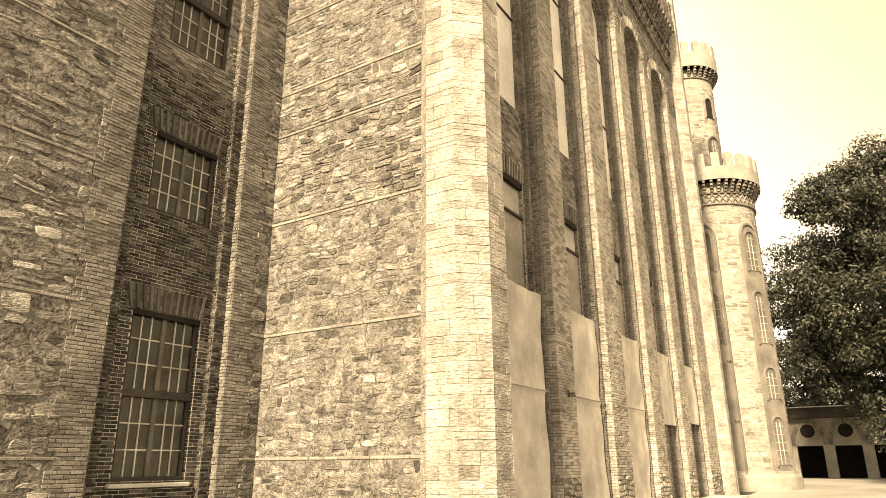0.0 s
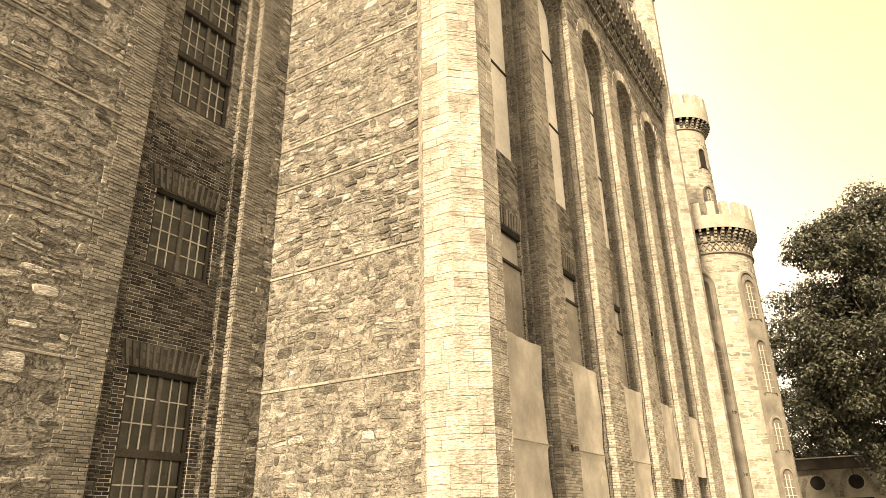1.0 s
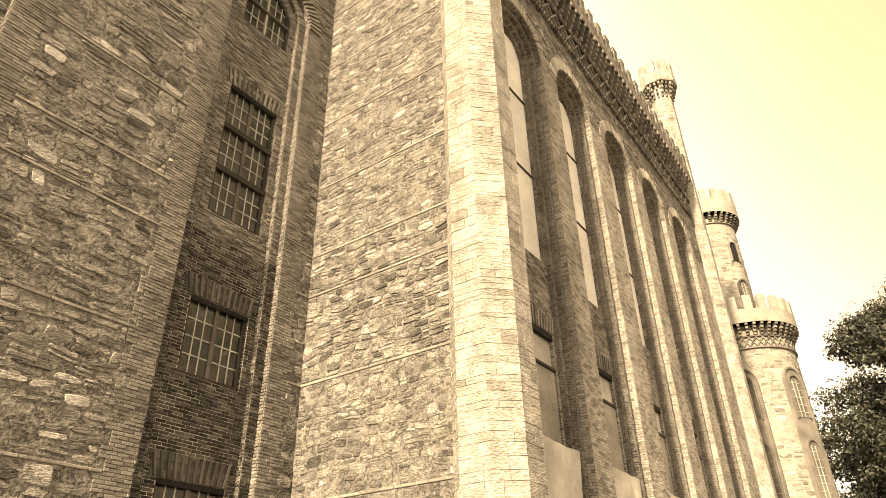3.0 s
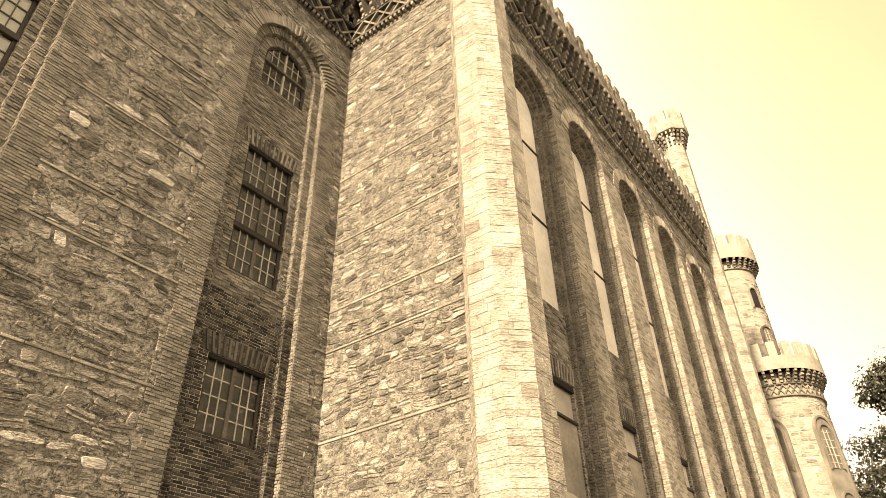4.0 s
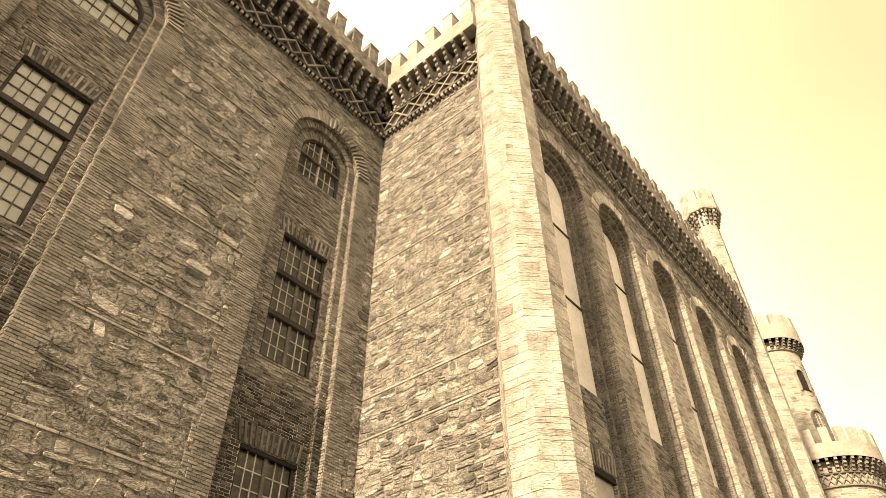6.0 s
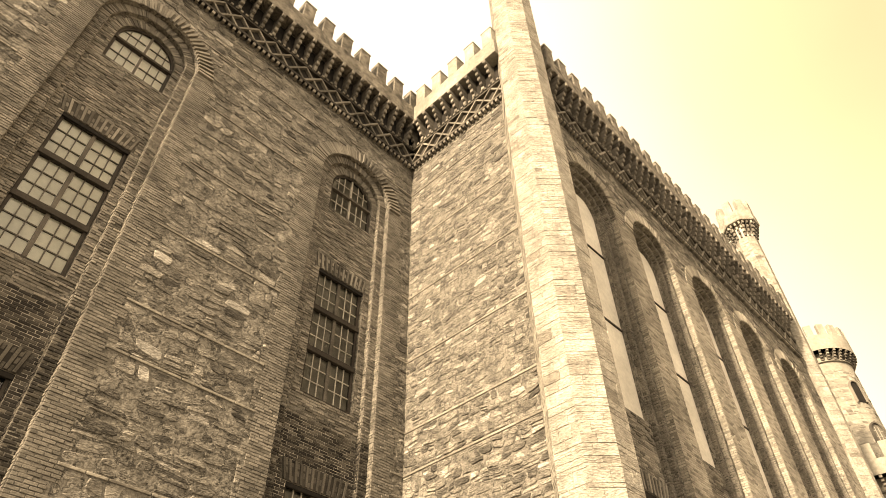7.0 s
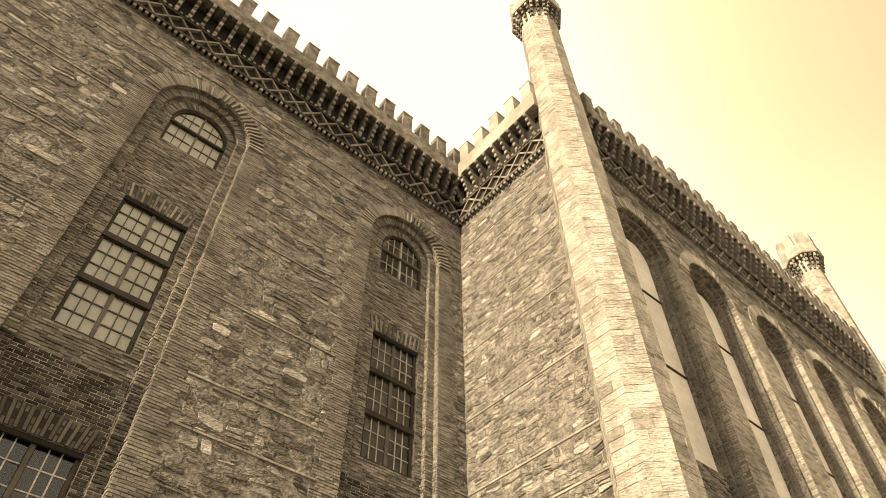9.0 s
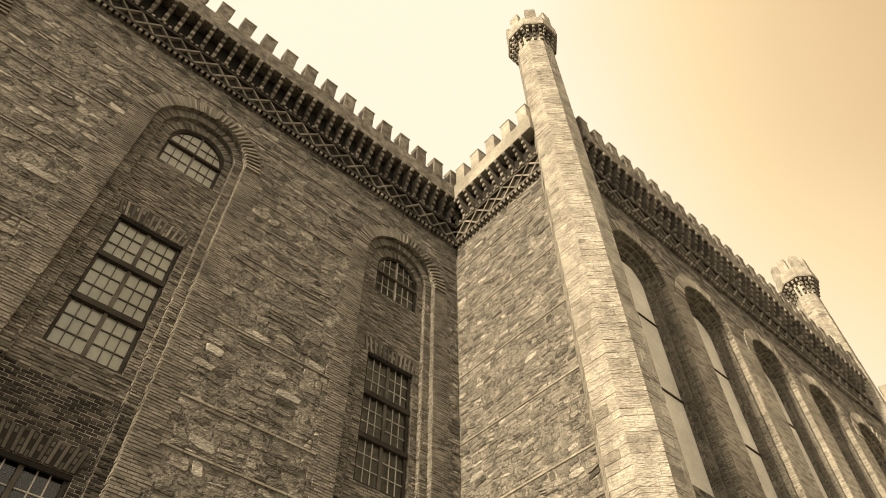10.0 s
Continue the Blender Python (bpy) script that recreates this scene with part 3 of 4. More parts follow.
def infill(plane, c, parent_name, windows, seed, head=ARCH_Z, lintel_mat=BRICK_DARK, label="dark brick infill of a tall arched bay"):
    """The brick wall inside a bay, with its stacked window openings, lintels and bricks."""
    p = Plane(plane.o - plane.n * (DEPTH[YL if plane is PLANE_L else YF] - 0.03), plane.u, plane.n)
    verts_a, verts_b = c - HALF + STEP_IN - 0.1, c + HALF - STEP_IN + 0.1
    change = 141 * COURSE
    low_bm, high_bm = bmesh.new(), bmesh.new()

    def slab(u0, u1, z0, z1):
        a, b = p(u0, z0), p(u1, z1, -0.40)
        for bm, v0, v1 in ((low_bm, z0, min(z1, change)), (high_bm, max(z0, change), z1)):
            if v1 > v0 + 1e-4:
                add_box(bm, a[0], b[0], min(a[1], b[1]), max(a[1], b[1]), v0, v1)
    z = 0.0
    for w in windows:
        a, b, z0, z1 = w[:4]
        slab(verts_a, verts_b, z, z0)
        slab(verts_a, a, z0, z1)
        slab(b, verts_b, z0, z1)
        z = z1
    sill, spring, half, off = head
    slab(verts_a, verts_b, z, sill)
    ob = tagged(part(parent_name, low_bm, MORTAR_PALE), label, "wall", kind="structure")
    part("upper_infill", high_bm, MORTAR, ob)
    part("arch_infill", arched_slab(Plane((p.o[0], p.o[1], 0), p.u, p.n), verts_a, verts_b, sill + 0.0005, SPRING + HALF + 0.1, 0.40, [(c + off - half, c + off + half, 0.0, spring)]), MORTAR, ob)

    def spans(z):
        a, b = c - HALF + STEP_IN, c + HALF - STEP_IN
        if z > SPRING:
            rr = (HALF - STEP_IN) ** 2 - (z - SPRING) ** 2
            if rr <= 0:
                return []
            a, b = c - math.sqrt(rr), c + math.sqrt(rr)
        holes = [(w[0], w[1]) for w in windows if w[2] < z < w[3]]
        holes += [(w[0] - 0.165, min(w[1] + 0.055, b)) for w in windows if w[4] and w[3] <= z < w[3] + 6.5 * COURSE]
        if z > sill:
            if z < spring:
                holes.append((c + off - half, c + off + half))
            elif z < spring + half + 0.25:
                k = math.sqrt((half + 0.25) ** 2 - (z - spring) ** 2)
                holes.append((c + off - k, c + off + k))
        out, u = [], a
        for x, y in sorted(holes):
            if x > u:
                out.append((u, x))
            u = max(u, y)
        if b > u:
            out.append((u, b))
        return out
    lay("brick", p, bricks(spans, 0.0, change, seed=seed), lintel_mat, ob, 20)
    lay("brick", p, bricks(spans, change, SPRING + HALF, seed=seed, proud=(-0.004, 0.034), joint=0.016), BRICK, ob)
    for w in windows:
        if w[4]:
            # dark sheet behind the bricks paints the shade of the lintel's gaps
            part("lintel_core", box(w[0] - 0.17, min(w[1] + 0.06, c + HALF - STEP_IN - 0.01), p.o[1] - 0.004, p.o[1] + 0.01, w[3] + 0.002, w[3] + 7 * COURSE - 0.004), BRICK_DARK, ob)
            lay("lintel_brick", p, soldiers(w[0] - 0.16, min(w[1] + 0.05, c + HALF - STEP_IN - 0.01), w[3] + 0.002, w[3] + 7 * COURSE - 0.004, seed=seed), LINTEL_BRICK if w[3] < change and plane is PLANE_L else BRICK, ob, 12)
    for w in windows:
        if w[4]:
            o = p(w[1], 0, -0.12)
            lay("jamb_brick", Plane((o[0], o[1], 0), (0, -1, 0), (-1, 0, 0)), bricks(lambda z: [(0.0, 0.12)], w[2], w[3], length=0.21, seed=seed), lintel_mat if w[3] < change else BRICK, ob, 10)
    lay("arch_brick", p, voussoirs(c + off, spring, half, half + 0.25, n=44, seed=seed, proud=(0.0, 0.03)), BRICK, ob, 10)
    return p


k = 0
for i, c in enumerate(L_BAYS):
    a, b = c - 0.72, c + 0.84
    wins = [(a, b, z0, z1, True) for z0, z1, _, _ in WIN_L]
    p = infill(PLANE_L, c, f"bay_wall_{i + 1}", wins, 20 + i)
    for j, (z0, z1, tiers, rows) in enumerate(WIN_L):
        k += 1
        pale = i == 1 and j == 2
        window(f"window_{k}", p, a + 0.003, b - 0.025, z0 + 0.003, z1 - 0.003, 0.10, tiers, rows, BLIND_PALE if pale else SHADE_BLACK if (i, j) == (1, 1) else BLIND,
               "dark timber window with pale blinds behind its small panes" if pale else "dusty small-paned timber window in the brick bay")
    k += 1
    h = ARCH_Z[2]
    window(f"window_{k}", p, c + ARCH_Z[3] - h + 0.003, c + ARCH_Z[3] + h - 0.003, ARCH_Z[0] + 0.003, ARCH_Z[1] + h - 0.003, 0.10, 2, 2, BLIND_PALE if i == 1 else BLIND, "small round-headed window with pale glazing bars", arch=True)
    for z0, z1, _, _ in WIN_L:
        # added black strip stands in for the shade under each lintel
        beam = part("lintel_shade", box(a + 0.002, b - 0.002, p.o[1] + 0.004, p.o[1] + 0.045, z1 - 0.11, z1 - 0.004, 0.008), SHADE_BLACK)
        tagged(beam, "dark strip standing in for the shade under the brick lintel", "beam", kind="structure")
    sill = part("sill", box(a - 0.08, b + 0.06, p.o[1] - 0.10, p.o[1] - 0.002, 1.29, 1.365, 0.012), STEP_STONE)
    tagged(sill, "pale stone sill under the ground-floor window", "sill", kind="structure")

def lay_rubble(plane, pieces, parent, singles, label, pale=()):
    """Rubble with its thin levelling courses, which are of paler, squared stone."""
    r = random.Random(77)
    # between two of the levelling courses the pointing has fallen out and the stones stand rough
    pieces = [(q[0], q[1] + r.uniform(0.0, 0.018), q[2], q[3]) if plane is PLANE_R and 7.0 < q[0][0][1] < 10.4 and len(q[0]) > 4 else q for q in pieces]
    lay("stone", plane, [q for q in pieces if len(q[0]) > 4], STONE, parent, singles, label, pale)
    lay("band_stone", plane, [(q[0], 0.024, q[2], q[3]) for q in pieces if len(q[0]) == 4], BAND_STONE, parent, 20, "thin paler levelling courses")


# ---- masonry of the set-back wall ----
lay_rubble(PLANE_L, rubble(cut_by_bays(L_END + 9, XR - 0.005, L_BAYS, STRIP, RING), 0.0, WALL_TOP, row=(0.11, 0.30), length=(0.2, 0.66), joint=0.024, bands=BANDS, seed=3, proud=(-0.006, 0.020)), wall_l, 300, "random rubble stones with thin levelling courses", PALE_L)
lay("brick", PLANE_L, bricks(strips_by_bays(L_BAYS, STRIP, L_END, XR - 0.01), 0.0, SPRING, seed=4, proud=(0.006, 0.022), joint=0.014), BRICK_PALE, wall_l, 200, "pale brick strips toothed into the rubble")
for i, c in enumerate(L_BAYS):
    lay("arch_brick", PLANE_L, voussoirs(c, SPRING, HALF, HALF + RING, n=66, seed=5 + i, proud=(0.0, 0.03), tooth=0.075), BRICK_PALE, wall_l, 58)
    for pl, made, where in reveal_bricks(PLANE_L, c, 40 + i):
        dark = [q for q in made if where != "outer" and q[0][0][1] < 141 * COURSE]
        # outer reveal in paler brick: the sun on it is put into the colour
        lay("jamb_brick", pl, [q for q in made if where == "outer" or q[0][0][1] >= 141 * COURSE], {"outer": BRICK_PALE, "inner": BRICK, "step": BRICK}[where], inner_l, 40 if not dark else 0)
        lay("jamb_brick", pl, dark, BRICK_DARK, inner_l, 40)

# ---- masonry of the return wall ----
lay_rubble(PLANE_R, rubble(lambda z: [(-(YL - 0.005), -7.08)], 0.0, WALL_TOP, row=(0.09, 0.25), length=(0.14, 0.48), bands=BANDS, seed=11, proud=(-0.006, 0.020)), wall_r, 300, "sunlit random rubble stones", PALE_R)

# ---- masonry of the long front ----
FOOT = 19 * COURSE
low = cut_by_bays(XR + 0.9, F_END - 0.6, F_BAYS, 0.0, RING)
lay("stone", PLANE_F, rubble(low, 0.0, FOOT, row=(0.07, 0.17), length=(0.12, 0.34), seed=21, proud=(-0.01, 0.05)), BAND_STONE, wall_f, 120, "crumbling rubble foot of the brick piers")
# piers and arch rings: sunlight on the front is in this brick's colour
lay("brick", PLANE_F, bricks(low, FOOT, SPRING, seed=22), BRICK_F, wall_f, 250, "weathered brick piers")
lay("stone", PLANE_F, rubble(low, SPRING, WALL_TOP, seed=23), STONE, wall_f, 60, "rubble spandrels over the arches")
for i, c in enumerate(F_BAYS):
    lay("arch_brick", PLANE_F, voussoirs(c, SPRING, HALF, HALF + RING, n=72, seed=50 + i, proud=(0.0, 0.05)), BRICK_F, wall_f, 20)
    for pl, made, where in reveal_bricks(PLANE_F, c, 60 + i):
        # outer reveals take the brick toned for sunlight, inner ones do not
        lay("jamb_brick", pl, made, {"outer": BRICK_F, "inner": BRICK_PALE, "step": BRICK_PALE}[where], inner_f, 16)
    soffit_bricks(PLANE_F, c, "soffit_brick_field", inner_f)

# ---- boarded bays of the long front ----
F_LOW, F_UP = (4.97, 8.5), (ARCH_F[0], SPRING)


def boarded_bay(c, i):
    p = Plane(PLANE_F.o - PLANE_F.n * (DEPTH[YF] - 0.03), PLANE_F.u, PLANE_F.n)
    a, b = c - 0.98, c + 0.98
    door = [(c - 0.55, c + 0.65, 0.35, 2.75, False)] if i == 3 else ([(c - 0.55, c + 0.55, 1.3, 3.0, False)] if i == 4 else [])
    infill(PLANE_F, c, f"bay_wall_{i + 4}", door + [(a, b, *F_LOW, True)], 80 + i, head=ARCH_F, lintel_mat=BRICK, label="brick infill between boarded windows")
    y = p.o[1] + 0.06
    # upper light: pale boards under a round head
    bw = empty("boarded_window", (c, p.o[1] - 0.05, F_UP[0]), label="tall round-headed window closed with pale boards", category="window", kind="structure")
    edges = [F_UP[0], 13.55, 16.42, 18.9]
    for e0, e1 in zip(edges, edges[1:]):
        part("panel", box(-1.0, 1.0, 0.16, 0.19, e0 + 0.02 - F_UP[0], e1 - 0.02 - F_UP[0], 0.004), BOARD, bw)
        if e0 > F_UP[0]:
            part("transom", box(-1.0, 1.0, 0.12, 0.20, e0 - 0.03 - F_UP[0], e0 + 0.03 - F_UP[0], 0.006), DARK_WOOD, bw)
    # lower light: boards, a transom
    lw = empty("boarded_window", (c, y, F_LOW[0]), label="rectangular window closed with dusty boards under a brick lintel", category="window", kind="structure")
    part("panel", box(a + 0.01 - c, b - 0.01 - c, 0.0, 0.03, 0.0, 2.55, 0.004), BOARD_GREY, lw)
    part("panel", box(a + 0.01 - c, b - 0.01 - c, 0.05, 0.08, 2.62, 3.36, 0.004), TARP, lw)
    part("transom", box(a + 0.01 - c, b - 0.01 - c, -0.06, 0.05, 2.55, 2.62, 0.006), DARK_WOOD, lw)
    # black strip added where the front's lintel throws its shade
    beam = part("lintel_shade", box(a + 0.002, b - 0.002, p.o[1] + 0.004, p.o[1] + 0.10, F_LOW[1] - 0.16, F_LOW[1] - 0.004, 0.008), SHADE_BLACK)
    tagged(beam, "dark strip standing in for the shade under the brick lintel", "beam", kind="structure")
    # tarp hung over the foot of the bay
    z1, z0 = 5.56 - 0.02 * i, (0.05 if i < 3 else 2.95 if i == 3 else 3.15)
    nu, nv = 22, 60
    verts, r = [], random.Random(90 + i)
    ph = [r.uniform(0, 6) for _ in range(4)]
    for jv in range(nv + 1):
        v = z0 + (z1 - z0) * jv / nv
        for ju in range(nu + 1):
            s = ju / nu
            u = c - 1.16 + 2.22 * s
            fold = 0.018 * math.sin(7 * s + ph[0] + 0.9 * v) + 0.035 * abs(math.sin(10 * s + ph[1] + 0.25 * v)) * (0.4 + 0.6 * math.sin(0.7 * v + ph[2]) ** 2) + 0.035 * math.sin(2.3 * v + 6 * s + ph[3]) * math.sin(1.1 * v)
            seam = 0.035 * math.exp(-((v - 3.25 - 0.12 * (s - 0.5) ** 2) / 0.05) ** 2) if i < 3 else 0
            verts.append((u, YF + 0.23 - fold - seam, v))
    faces = [(jv * (nu + 1) + ju, jv * (nu + 1) + ju + 1, (jv + 1) * (nu + 1) + ju + 1, (jv + 1) * (nu + 1) + ju) for jv in range(nv) for ju in range(nu)]
    me = raw("tarp", verts, faces)
    me.shade_smooth()
    tarp = tagged(part("tarp", me, TARP), "dusty pale tarpaulin hung over the foot of a brick bay", "tarp", "tarps over the bays")
    if i < 3:
        part("batten", box(c - 1.15, c + 1.05, YF + 0.105, YF + 0.128, 3.235, 3.262, 0.004), BRICK, tarp)
    if i == 3:
        d = empty("door_1", (c, y, 0.35), label="dark timber door standing ajar with a white handle", category="door", kind="structure")
        part("leaf", box(-0.51, 0.59, 0.0, 0.06, 0.01, 2.38, 0.01), DARK_WOOD, d)
        part("door_handle", box(-0.5, -0.46, -0.07, 0.0, 0.75, 1.35, 0.008), FRAME, d)
    if i == 4:
        w = empty("window_hatch", (c, y, 1.3), label="narrow dark window beside the door", category="window", kind="structure")
        part("pane", box(-0.51, 0.49, 0.0, 0.02, 0.0, 1.68), SHADE_BLACK, w)
        part("bar", box(0.0, 0.05, -0.04, 0.0, 0.0, 1.68, 0.005), DARK_WOOD, w)


for i, c in enumerate(F_BAYS):
    boarded_bay(c, i)


# ---- frieze, corbels and battlements ----
OVER = 0.52
Z_FR, Z_FT, Z_CB, Z_CT, Z_PB, Z_MT = 21.0, 22.1, 22.2, 23.25, 24.08, 25.06


def battlement(name, plane, a, b, pitch=0.86, first=0.2, label="", mitre_a=0.0, mitre_b=0.0, skin=None, low=0.0):
    """A frieze of brick diamonds between dentils, stepped corbels, and a parapet with merlons."""
    top = empty(name, tuple(plane(a, Z_FR)), label=label, category="battlement", kind="structure")
    base = top.location

    def blk(bm, u0, u1, w0, w1, v0, v1, bevel=0.0):
        p, q = Vector(plane(u0, v0, w0)) - base, Vector(plane(u1, v1, w1)) - base
        add_box(bm, min(p.x, q.x), max(p.x, q.x), min(p.y, q.y), max(p.y, q.y), v0 - Z_FR, v1 - Z_FR, bevel)

    bm = bmesh.new()
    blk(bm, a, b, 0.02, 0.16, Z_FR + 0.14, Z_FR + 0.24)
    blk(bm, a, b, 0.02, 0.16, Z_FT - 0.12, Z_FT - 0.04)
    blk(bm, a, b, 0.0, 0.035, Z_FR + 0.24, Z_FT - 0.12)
    # dark tone puts the shade behind the lattice into the colour
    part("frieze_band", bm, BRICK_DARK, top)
    bm = bmesh.new()
    n = int((b - a) / 0.18)
    for i in range(n):
        u = a + (i + 0.25) * (b - a) / n
        blk(bm, u, u + 0.09, 0.02, 0.15, Z_FR, Z_FR + 0.14)
        blk(bm, u, u + 0.09, 0.02, 0.20, Z_FT - 0.04, Z_FT + 0.06)
    part("dentils", bm, BRICK, top, kind="stuff")
    # lattice of crossing bricks
    verts, faces = [], []
    n = max(1, int((b - a) / 0.62))
    step = (b - a) / n
    z0, z1 = Z_FR + 0.24, Z_FT - 0.12
    for i in range(n):
        for k, (s0, s1) in enumerate(((0, 1), (1, 0))):
            u0, u1 = a + (i + s0) * step, a + (i + s1) * step
            g = Vector((u1 - u0, z1 - z0)).normalized().orthogonal() * 0.034
            o = len(verts)
            for w in (0.03, 0.15 - 0.012 * k):
                for u, v, sg in ((u0, z0, 1), (u1, z1, 1), (u1, z1, -1), (u0, z0, -1)):
                    verts.append(Vector(plane(u + sg * g.x, v + sg * g.y, w)) - base)
            fs = [(4, 5, 6, 7), (0, 1, 5, 4), (1, 2, 6, 5), (2, 3, 7, 6), (3, 0, 4, 7)]
            faces += [tuple(o + j for j in f) for f in fs]
    me = raw("lattice", verts, faces)
    bm = bmesh.new()
    bm.from_mesh(me)
    bmesh.ops.recalc_face_normals(bm, faces=bm.faces)
    part("lattice", bm, BRICK_PALE, top, "diamond lattice of raised brick", kind="stuff")
    # corbels: five brick steps each
    bm = bmesh.new()
    for s in range(5):
        v0 = Z_CB + (Z_CT - Z_CB) * s / 5
        blk(bm, -0.06, 0.06, -0.01, 0.10 + (OVER - 0.08) * (s + 1) / 5, v0 + 0.012, v0 + (Z_CT - Z_CB) / 5 - 0.01, 0.012)
        blk(bm, -0.045, 0.045, -0.01, 0.07 + (OVER - 0.08) * (s + 1) / 5, v0 - 0.01, v0 + 0.014)
    first_corbel = part("corbel", bm, BRICK, top)
    shift = Vector(plane(1, 0)) - Vector(plane(0, 0))
    half_pitch = pitch / 2
    count = int((b - a - 0.2) / half_pitch)
    # the block was laid about u = 0, seen from this thing's own origin
    for i in range(count):
        ob = first_corbel if i == 0 else part("corbel", first_corbel.data, None, top)
        ob.location = shift * (a + 0.22 + i * half_pitch)
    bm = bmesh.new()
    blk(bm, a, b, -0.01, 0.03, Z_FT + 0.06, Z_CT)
    # gaps between corbels darkened: their shade is in this backing's colour
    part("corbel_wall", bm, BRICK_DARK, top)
    bm = bmesh.new()
    blk(bm, a + mitre_a, b - mitre_b, 0.05, OVER, Z_CT, (Z_PB - 0.6 * low), 0.015)
    part("parapet", bm, skin or RENDERED, top)
    bm = bmesh.new()
    blk(bm, -0.23, 0.23, 0.10, OVER - 0.002, (Z_PB - 0.6 * low) - 0.01, (Z_MT - low), 0.02)
    bm2_cap = bmesh.new()
    first_merlon = part("merlon", bm, skin or RENDERED, top)
    blk(bm2_cap, -0.25, 0.25, 0.08, OVER + 0.02, (Z_MT - low), (Z_MT - low) + 0.05, 0.01)
    first_cap = part("coping", bm2_cap, STEP_STONE, first_merlon)
    n = int((b - mitre_b - a - mitre_a - first) / pitch) + 1
    for i in range(n):
        if i:
            ob = part("merlon", first_merlon.data, None, top)
            part("coping", first_cap.data, None, ob)
        else:
            ob = first_merlon
        ob.location = shift * (a + mitre_a + first + i * pitch)
    return top


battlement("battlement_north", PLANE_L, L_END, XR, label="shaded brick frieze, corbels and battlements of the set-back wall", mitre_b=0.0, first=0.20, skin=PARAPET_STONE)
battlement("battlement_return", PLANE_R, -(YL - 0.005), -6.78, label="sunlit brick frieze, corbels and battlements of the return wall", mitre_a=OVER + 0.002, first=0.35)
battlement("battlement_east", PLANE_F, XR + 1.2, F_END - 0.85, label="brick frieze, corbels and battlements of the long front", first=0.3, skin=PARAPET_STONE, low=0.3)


# ---- corner turrets ----
def octagon(r, z, turn=0.0):
    return [Vector((r / math.cos(math.pi / 8) * math.cos(math.pi / 8 + math.pi / 4 * i + turn), r / math.cos(math.pi / 8) * math.sin(math.pi / 8 + math.pi / 4 * i + turn), z)) for i in range(8)]


def rings_mesh(rings, cap=True):
    bm = bmesh.new()
    vs = [[bm.verts.new(v) for v in ring] for ring in rings]
    for p, q in zip(vs, vs[1:]):
        for i in range(len(p)):
            j = (i + 1) % len(p)
            bm.faces.new((p[i], p[j], q[j], q[i]))
    if cap:
        bm.faces.new(vs[-1])
        bm.faces.new(vs[0][::-1])
    return bm


TUR_Z = (29.3, 30.35, 31.1, 32.1)


